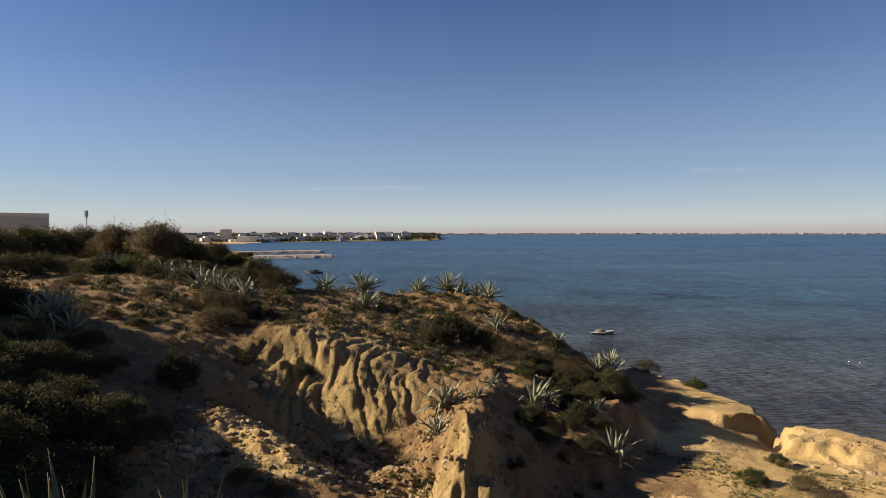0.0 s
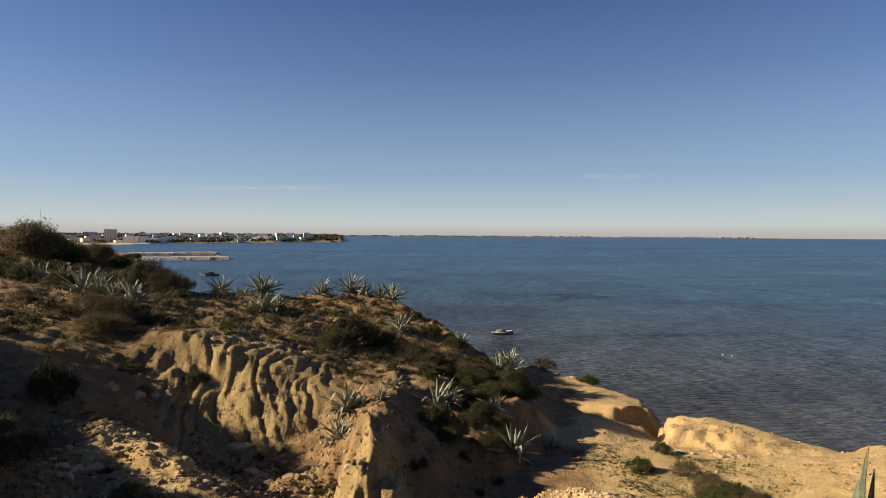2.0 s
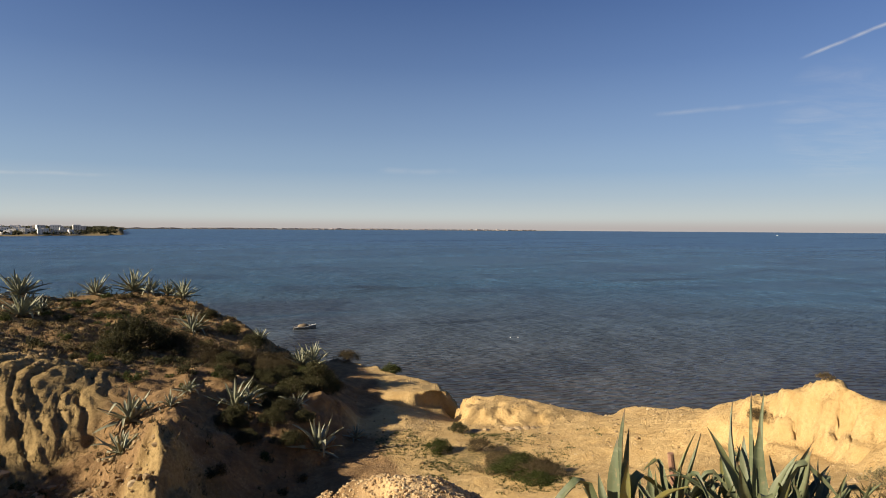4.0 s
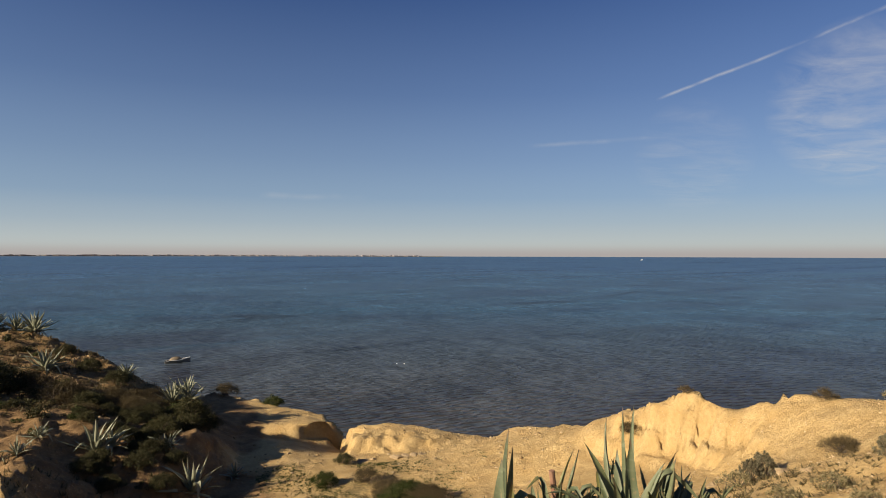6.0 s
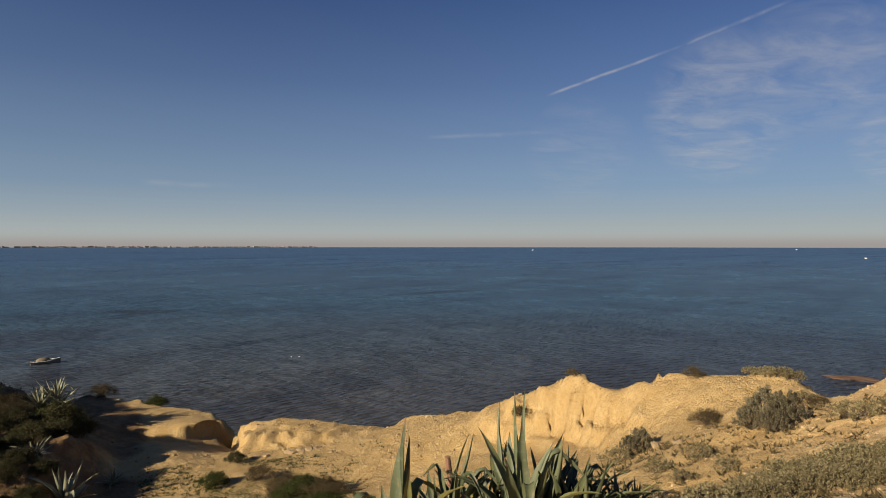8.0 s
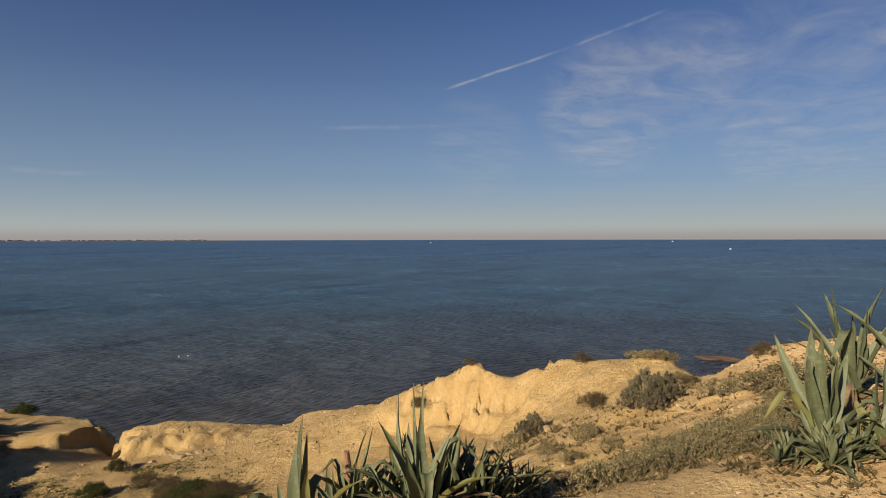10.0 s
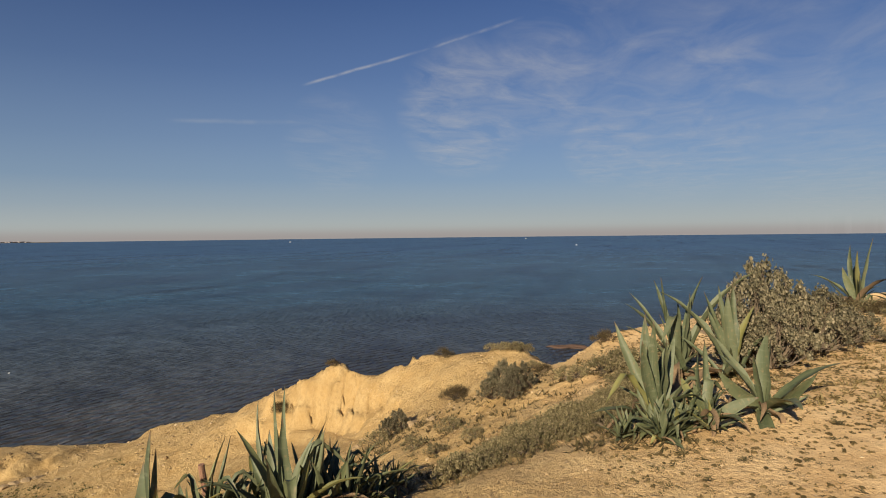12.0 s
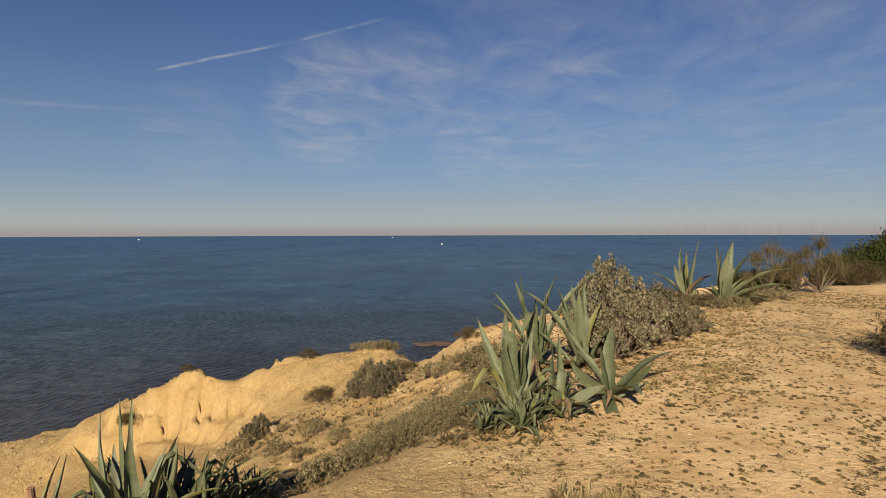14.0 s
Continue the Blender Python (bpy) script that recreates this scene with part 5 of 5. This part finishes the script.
def pebbles(name, count, a0, a1, r0, r1, smin, smax, seed, mat, label):
    p, g = scatter(count, a0, a1, r0, r1, seed)
    up, low = 0.447, 0.894
    unit = [(0, 0, 0.8)] + [(low * math.cos(k * 1.2566), low * math.sin(k * 1.2566), up) for k in range(5)] + [(low * math.cos(k * 1.2566 + 0.628), low * math.sin(k * 1.2566 + 0.628), -up) for k in range(5)] + [(0, 0, -0.8)]
    unit = np.array(unit)
    tri = []
    for k in range(5):
        j = (k + 1) % 5
        tri += [(0, 1 + k, 1 + j), (1 + k, 6 + k, 1 + j), (1 + j, 6 + k, 6 + j), (11, 6 + j, 6 + k)]
    tri = np.array(tri)
    s = smin * (smax / smin) ** (g.random(count) ** 2.2)
    a = g.uniform(0, 6.28, count)
    q = unit * (1 + g.uniform(-0.28, 0.28, (count, 12, 3))) * s[:, None, None] * 0.8
    q[:, :, 1] *= g.uniform(0.6, 1, count)[:, None]
    q[:, :, 2] *= g.uniform(0.55, 1.0, count)[:, None]
    ca, sa = np.cos(a)[:, None], np.sin(a)[:, None]
    q = np.stack([q[:, :, 0] * ca - q[:, :, 1] * sa, q[:, :, 0] * sa + q[:, :, 1] * ca, q[:, :, 2] + 0.12 * s[:, None]], 2) + p[:, None, :]
    verts = q.reshape(-1, 3)
    faces = (np.arange(count)[:, None, None] * 12 + tri).reshape(-1, 3).tolist()
    return tagged(new(name, mesh_of(name, verts, faces, mat)), label, "stones", kind="stuff")


pebbles("path_pebbles", 7500, 70, 130, 2.6, 14, 0.004, 0.022, 1, CHIP, "pale small stones strewn over sandy path")
pebbles("knoll_gravel", 9000, 11, 34, 8.0, 10.6, 0.008, 0.05, 2, CHIP, "pale broken stone rubble on knoll")
pebbles("gully_rubble", 1500, -25, 2, 14.5, 19.0, 0.03, 0.16, 3, CHIP, "loose pale clods and stones in gully")
pebbles("headland_stones", 1600, -14, 14, 23, 37, 0.03, 0.13, 4, CHIP, "scattered pale stones on headland")
pebbles("slope_stones", 2200, 58, 84, 6, 17, 0.008, 0.045, 5, CHIP, "scattered pale stones on sandy slope")
pebbles("terrace_stones", 500, 19, 50, 18, 26, 0.02, 0.10, 6, CHIP, "few stones on the bare sandy terrace")


def cushions(name, count, a0, a1, r0, r1, smin, smax, seed, mat, label):
    """Low cushions of dry herb: flattened ragged clumps of small blades round a core."""
    p, g = scatter(count, a0, a1, r0, r1, seed)
    p = p[fbm(p[:, 0], p[:, 1], 1.1, 3, seed) + g.uniform(-0.6, 0.6, count) > -0.1]
    k, arms = len(p), 9
    s = g.uniform(smin, smax, k)
    a = np.arange(arms) * 2 * math.pi / arms + g.uniform(-0.3, 0.3, (k, arms))
    rim = s[:, None] * g.uniform(0.45, 1.25, (k, arms))
    ring = np.stack([np.cos(a) * rim, np.sin(a) * rim * 0.8, g.uniform(-0.1, 0.10, (k, arms)) * s[:, None]], 2) + p[:, None, :]
    mid = np.stack([np.cos(a + 0.3) * rim * 0.45, np.sin(a + 0.3) * rim * 0.4, g.uniform(0.12, 0.40, (k, arms)) * s[:, None]], 2) + p[:, None, :]
    top = p[:, None, :] + np.array([0, 0, 1.0]) * (s * 0.22)[:, None, None]
    verts = np.concatenate([ring, mid, top], 1).reshape(-1, 3)
    tri = []
    for i in range(arms):
        j = (i + 1) % arms
        tri += [(i, j, arms + i), (j, arms + j, arms + i), (arms + i, arms + j, 2 * arms)]
    faces = (np.arange(k)[:, None, None] * (2 * arms + 1) + np.array(tri)).reshape(-1, 3).tolist()
    return tagged(new(name, mesh_of(name, verts, faces, mat)), label, "herbs", kind="stuff")


cushions("herb_cushions", 33000, 84, 130, 2.9, 19, 0.010, 0.037, 31, CUSHION, "flat olive-brown cushions of dry herb on the path")


def herbs(name, count, a0, a1, r0, r1, size, seed, mat, label, blades=9, lift=0.5, bare=-0.22):
    """Low tufts: small stars of narrow blades."""
    p, g = scatter(count, a0, a1, r0, r1, seed)
    keep = fbm(p[:, 0], p[:, 1], 1.6, 3, seed) + g.uniform(-0.5, 0.5, count) * (1 - 2 * max(bare, 0)) > bare
    c = np.repeat(p[keep], blades, 0)
    s = np.repeat(size * g.uniform(0.5, 1.5, keep.sum()), blades)[:, None]
    k = len(c)
    a = g.uniform(0, 6.28, k)
    d = np.stack([np.cos(a), np.sin(a), g.uniform(0.1, 2.0, k) * lift], 1)
    side = np.stack([-d[:, 1], d[:, 0], 0 * a], 1) * s * 0.16
    root = c + np.stack([g.uniform(-0.5, 0.5, k), g.uniform(-0.5, 0.5, k), 0 * a], 1) * s - np.array([0, 0, 0.005])
    verts = np.stack([root - side, root + side, root + d * s * g.uniform(0.5, 1.1, k)[:, None]], 1).reshape(-1, 3)
    faces = np.arange(k * 3).reshape(-1, 3).tolist()
    return tagged(new(name, mesh_of(name, verts, faces, mat)), label, "herbs", kind="stuff")


herbs("path_herbs", 20000, 84, 132, 2.8, 20, 0.048, 11, PATHTUFT, "small dry dark herb tufts dotting the path", 30, 0.12)
herbs("bank_herbs", 1500, 60, 92, 5.0, 12, 0.075, 12, TUFT, "dry herb tufts on sandy slope")
herbs("verge_grass", 1500, 95, 109, 6.6, 16, 0.06, 13, STRAW, "yellowed grass along the path verge", 12, 0.5)
herbs("straw_tuft", 260, 92.5, 101, 3.5, 3.95, 0.085, 14, STRAW, "tuft of dry straw-coloured grass on path", 14, 0.8)
herbs("terrace_herbs", 9000, 21, 42, 15.0, 21.5, 0.055, 15, GREEN, "patchy green herbs on terrace", 12, 0.35, 0.26)
herbs("headland_grass", 6000, -14, 15, 23.5, 37.5, 0.09, 16, TUFT, "dry grass tufts on the headland", 8, 0.9)
herbs("gully_grass", 2200, -36, 14, 12, 23, 0.085, 17, TUFT, "dry grass tufts in the gully", 8, 0.9)
herbs("west_grass", 5000, -38, -14, 24, 60, 0.12, 18, TUFT, "dry grass on the western slope", 8, 0.9)

ROCKS = [rock_mesh("boulder", STONE, s) for s in (1, 2, 3, 4)]
for az, r, s in ((-7.5, 18.2, 0.30), (-6.6, 18.6, 0.22), (-8.4, 18.4, 0.24), (-9.3, 20.4, 0.30), (-5.6, 18.0, 0.2), (-7.0, 17.2, 0.26), (-4.8, 17.2, 0.3), (-3.4, 17.0, 0.2), (-23.4, 16.0, 0.24), (-22.2, 16.2, 0.2), (-21.0, 16.4, 0.26), (-23.0, 15.4, 0.16),
                 (-17.6, 22.6, 0.30), (-19.6, 22.4, 0.26), (-16.2, 22.8, 0.2), (33.6, 21.9, 0.22), (34.4, 22.0, 0.16), (35.2, 22.1, 0.2), (36.0, 22.1, 0.16), (30.6, 21.8, 0.18), (31.4, 21.9, 0.14), (28.8, 15.2, 0.2), (66.8, 11.8, 0.13), (68.6, 11.2, 0.12), (61.5, 13.4, 0.13), (-11.0, 15.0, 0.2), (-14.8, 14.6, 0.18), (91.4, 12.3, 0.42), (9.0, 29.6, 0.3), (5.2, 28.4, 0.25), (3.0, 29.4, 0.25)):
    ob = tagged(new("boulder", rng.choice(ROCKS)), "weathered ochre clay boulder lying on bare earth", "boulder", "boulders on the slopes")
    ob.matrix_basis = Matrix.LocRotScale(spot(az, r, s * 0.2), Euler((0, 0, rng.uniform(0, 6.3))), (s * rng.uniform(0.8, 1.4), s, s * rng.uniform(0.7, 1.0)))

# ---------------------------------------------------------------- boats and rocks in the sea


def boat(name, az, r, length, turn, hull, label, cover=None, cabin=None):
    where = bearing(az, r, SEA)
    ob = thing(name, where, label, "boat", turn=turn, size=length / 5.0)
    secs, verts, faces = 9, [], []
    for i in range(secs + 1):
        t = i / secs
        x = -2.5 + 5.0 * t
        half = 0.95 * math.sin(math.pi * min(1, 0.25 + 0.62 * t / 0.75)) ** 0.8 if t < 0.75 else 0.95 * math.sin(math.pi * 0.87) ** 0.8 * (1 - ((t - 0.75) / 0.25) ** 1.6) + 0.04
        half = max(half, 0.04)
        if t < 0.75:
            half = 0.72 + 0.22 * math.sin(math.pi * t / 0.75)
        top = 0.55 + 0.45 * max(0, t - 0.45) ** 1.4 * 2
        verts += [(x, -half, top), (x, -half * 0.8, 0.0), (x, 0, -0.25), (x, half * 0.8, 0.0), (x, half, top), (x, half * 0.85, top - 0.05), (x, half * 0.6, 0.12), (x, -half * 0.6, 0.12), (x, -half * 0.85, top - 0.05)]
        if i:
            b, c = (i - 1) * 9, i * 9
            faces += [(b + k, b + (k + 1) % 9, c + (k + 1) % 9, c + k) for k in range(9)]
    faces += [tuple(range(8, -1, -1)), tuple(range(secs * 9, secs * 9 + 9))]
    shell = part("hull", mesh_of("hull", verts, faces, hull), ob)
    rim = []
    for i in range(secs + 1):
        rim += [Vector(verts[i * 9]), Vector(verts[i * 9 + 4])]
    bm = bmesh.new()
    for k in (0, 1):
        for i in range(secs):
            tube(bm, rim[2 * i + k], rim[2 * i + 2 + k], 0.045, 0.045, 5)
    part("gunwale", from_bm("gunwale", bm, WHITE if cover else hull), shell, "pale painted rim")
    if cover:
        bm = bmesh.new()
        bmesh.ops.create_uvsphere(bm, u_segments=18, v_segments=9, radius=1.0)
        for v in bm.verts:
            v.co = Vector((v.co.x * 1.3 - 0.35, v.co.y * 0.8, 0.5 + max(v.co.z, -0.1) * 0.7 + 0.08 * noise.noise(v.co * 3)))
        part("cover", from_bm("cover", bm, cover, True), ob, "tan tarpaulin stretched over the boat")
    if cabin:
        bm = bmesh.new()
        box(bm, -1.3, 0.0, -0.5, 0.5, 0.15, 1.0)
        box(bm, -1.4, 0.1, -0.58, 0.58, 1.0, 1.06)
        house_on_deck = part("cabin", from_bm("cabin", bm, cabin), ob)
        bm = bmesh.new()
        tube(bm, Vector((0.9, 0, 0.2)), Vector((0.9, 0, 1.7)), 0.05, 0.03, 6)
        part("mast", from_bm("mast", bm, cabin), house_on_deck)
    return ob


boat("rowing_boat", 14.55, 114.0, 4.0, -8, HULL, "small moored boat with tan cover on the water", TARP)
boat("fishing_boat", -11.9, 283, 8.0, 170, BLACKHULL, "dark tarred fishing boat lying off the shore", None, BLACKHULL)
boat("motor_boat", 82.0, 1010, 7.0, 20, WHITE, "white motor boat far out at sea", None, WHITE)
boat("motor_boat", 77.4, 2600, 11.0, 40, WHITE, "white boat near the horizon", None, WHITE)
boat("motor_boat", 55.8, 2100, 11.0, 10, WHITE, "white boat near the horizon", None, WHITE)
for az, r in ((33.6, 104), (34.3, 104)):
    bm = bmesh.new()
    bmesh.ops.create_uvsphere(bm, u_segments=10, v_segments=6, radius=0.11)
    for v in bm.verts:
        v.co.z *= 0.8
    tagged(new("float", from_bm("float", bm, WHITE, True)), "white net float bobbing on the sea", "float", "floats on the sea").location = bearing(az, r, SEA + 0.05)

reef = tagged(new("reef_rock", rock_mesh("reef_rock", REEF, 11, 0.30, 4)), "long low reddish-brown rock awash in the sea", "rock")
reef.matrix_basis = Matrix.LocRotScale(bearing(81.1, 101.5, SEA - 0.1), Euler((0, 0, radians(6))), (0.9, 3.3, 0.8))


def jetty(az0, r0, az1, r1, wide, label):
    """A rubble breakwater: a core and heaped blocks along both sides."""
    p, q = bearing(az0, r0, SEA), bearing(az1, r1, SEA)
    ob = thing("breakwater", p, label, "breakwater", "breakwaters in the bay")
    d = (q - p)
    n = Vector((-d.y, d.x, 0)).normalized()
    bm = bmesh.new()
    k = 24
    rows = []
    for i in range(k + 1):
        c = d * (i / k)
        h = 2.0 + 0.2 * rng.uniform(-1, 1)
        rows.append([bm.verts.new(c + n * o + Vector((0, 0, z))) for o, z in ((-wide, -1.0), (-wide * 0.6, h), (wide * 0.6, h), (wide, -1.0))])
    for a, b in zip(rows, rows[1:]):
        for j in range(3):
            bm.faces.new((a[j], a[j + 1], b[j + 1], b[j]))
    part("core", from_bm("core", bm, ROCK), ob)
    me = rock_mesh("block", ROCK, 5, 0.4, 1)
    for i in range(80):
        f = rng.random() ** 0.6
        s = rng.uniform(0.5, 1.0)
        c = d * f + n * rng.choice((-1, 1)) * rng.uniform(0.55, 0.95) * wide + Vector((0, 0, 0.9 + rng.uniform(-0.5, 0.6)))
        part("block", me, ob, "", Matrix.LocRotScale(c, Euler((rng.uniform(0, 3), 0, rng.uniform(0, 6))), (s, s, s)))


jetty(-22, 470, -10.3, 462, 11.0, "pale rubble stone breakwater in the bay")
jetty(-22, 560, -11.2, 575, 12.0, "second pale rubble breakwater further out")

# ---------------------------------------------------------------- buildings


def house(az, r, wide, deep, tall, mat, label, floors=2, group="houses of the far town", turn=None):
    """A flat-roofed block with a parapet, its windows set into the front."""
    p = bearing(az, r)
    p.z = max(ground_z(p.x, p.y), SEA + 0.5) - 0.5
    ob = thing("house", p, label, "house", group, turn=-az + (rng.uniform(-25, 25) if turn is None else turn))
    bm = bmesh.new()
    box(bm, -wide / 2, wide / 2, -deep / 2, deep / 2, 0, tall)
    walls = part("wall", from_bm("wall", bm, mat), ob)
    bm = bmesh.new()
    t = 0.25
    for x0, x1, y0, y1 in ((-wide / 2 - 0.05, wide / 2 + 0.05, -deep / 2 - 0.05, -deep / 2 + t), (-wide / 2 - 0.05, wide / 2 + 0.05, deep / 2 - t, deep / 2 + 0.05), (-wide / 2 - 0.05, -wide / 2 + t, -deep / 2 + t, deep / 2 - t), (wide / 2 - t, wide / 2 + 0.05, -deep / 2 + t, deep / 2 - t)):
        box(bm, x0, x1, y0, y1, tall, tall + 0.7)
    part("parapet", from_bm("parapet", bm, mat), walls)
    bm = bmesh.new()
    box(bm, -0.6, 0.6, -0.06, 0.12, -0.7, 0.7)
    pane = from_bm("window", bm, DARK)
    cols = max(2, int(wide / 4))
    for f in range(floors):
        for c in range(cols):
            part("window", pane, walls, "", Matrix.Translation((-wide / 2 + (c + 0.5) * wide / cols, -deep / 2, 1.8 + f * (tall - 1.0) / floors)))
    return ob


for k in range(110):
    az = -23.0 + 20.0 * (k + rng.random()) / 110
    r = rng.uniform(1190 + 12 * max(0, az + 14), 1720)
    while r < 1800 and spot(az, r).z < SEA + 0.9:
        r += 40
    fl = rng.choice((1, 2, 2, 3))
    house(az, r, rng.uniform(9, 20), rng.uniform(8, 12), 1.2 + 3.1 * fl, rng.choice((PLASTER, PLASTER, CREAM)), rng.choice(("whitewashed flat-roofed house in the far town", "pale flat-roofed seaside house in the far town")), fl)
for az, r, wd, fl in ((-19.45, 1230, 20, 7), (-17.9, 1180, 24, 3), (-17.0, 1200, 18, 3), (-16.0, 1210, 18, 2), (-6.0, 1480, 15, 4), (-5.0, 1500, 18, 4), (-3.6, 1520, 12, 4)):
    house(az, r, wd, 10, 1.5 + 3.1 * fl, PLASTER if az > -19 else CREAM, "large white apartment block by the bay", fl)

# block on the hill and a mast
house(-34.5, 150, 8.6, 7, 5.3 - spot(-34.4, 150).z, CREAM, "square grey-beige concrete building above the trees", 1, "buildings on the hill", 8)
mast = thing("antenna_mast", spot(-30.1, 150), "thin grey telecom mast on the hill", "mast")
bm = bmesh.new()
tube(bm, Vector((0, 0, -0.3)), Vector((0, 0, 6.2 - mast.location.z)), 0.16, 0.10, 8)
pole = part("pole", from_bm("pole", bm, STEEL), mast)
for k in range(3):
    bm = bmesh.new()
    box(bm, -0.16, 0.16, 0.16, 0.34, 4.9 - mast.location.z, 6.3 - mast.location.z)
    part("antenna_panel", from_bm("antenna_panel", bm, STEEL), pole, "", pose(0, 0, 0, 0, 0, 120 * k))

# trees of the far town, and the city on the horizon
p, g = scatter(2600, -25, -0.8, 1180, 1900, 21)
verts, faces = [], []
ico = [(0, 0, 1), (0.9, 0, 0.3), (0.28, 0.85, 0.3), (-0.73, 0.53, 0.3), (-0.73, -0.53, 0.3), (0.28, -0.85, 0.3), (0, 0, -0.4)]
tri = [(0, i, i % 5 + 1) for i in range(1, 6)] + [(6, i % 5 + 1, i) for i in range(1, 6)]
for c in p[p[:, 2] > SEA + 0.6]:
    for _ in range(3):
        s = g.uniform(1.6, 4.0)
        o = c + np.array([g.uniform(-4, 4), g.uniform(-4, 4), g.uniform(0.5, 3.0)])
        b = len(verts)
        verts += [tuple(o + np.array(v) * s * (1 + g.uniform(-0.3, 0.3))) for v in ico]
        faces += [(b + i, b + j, b + k) for i, j, k in tri]
tagged(new("far_woods", mesh_of("far_woods", verts, faces, SCRUB)), "dark trees among the houses of the far shore", "trees", kind="stuff")
bm = bmesh.new()
g = random.Random(5)
for k in range(420):
    az, r = g.uniform(-12, 36), g.uniform(4580, 4800)
    c = bearing(az, r)
    s, h = g.uniform(10, 40), g.choice((3, 4, 5, 8)) * g.uniform(0.4, 1.0) * (1.0 if az < 22 else 0.6)
    box(bm, c.x - s / 2, c.x + s / 2, c.y - 8, c.y + 8, SEA, SEA + 4 + h)
tagged(new("far_city", from_bm("far_city", bm, HAZY)), "white city buildings along the far horizon", "city", kind="stuff")

# low growth round the foot of the far pair of agaves and along the path's seaward edge
for k, az, r, s in (("mat", 102.4, 14.6, 0.40), ("brown", 103.0, 14.9, 0.34), ("mat", 104.2, 14.8, 0.42), ("brown", 105.4, 14.6, 0.30), ("mat", 106.4, 14.2, 0.36), ("mat", 107.8, 14.6, 0.38),
                    ("brown", 108.4, 15.2, 0.34), ("mat", 109.4, 16.0, 0.42), ("mat", 111.0, 16.8, 0.45), ("mat", 103.6, 12.4, 0.26), ("mat", 101.6, 11.6, 0.28)):
    bush(k, az, r, s, "low growth by the path")
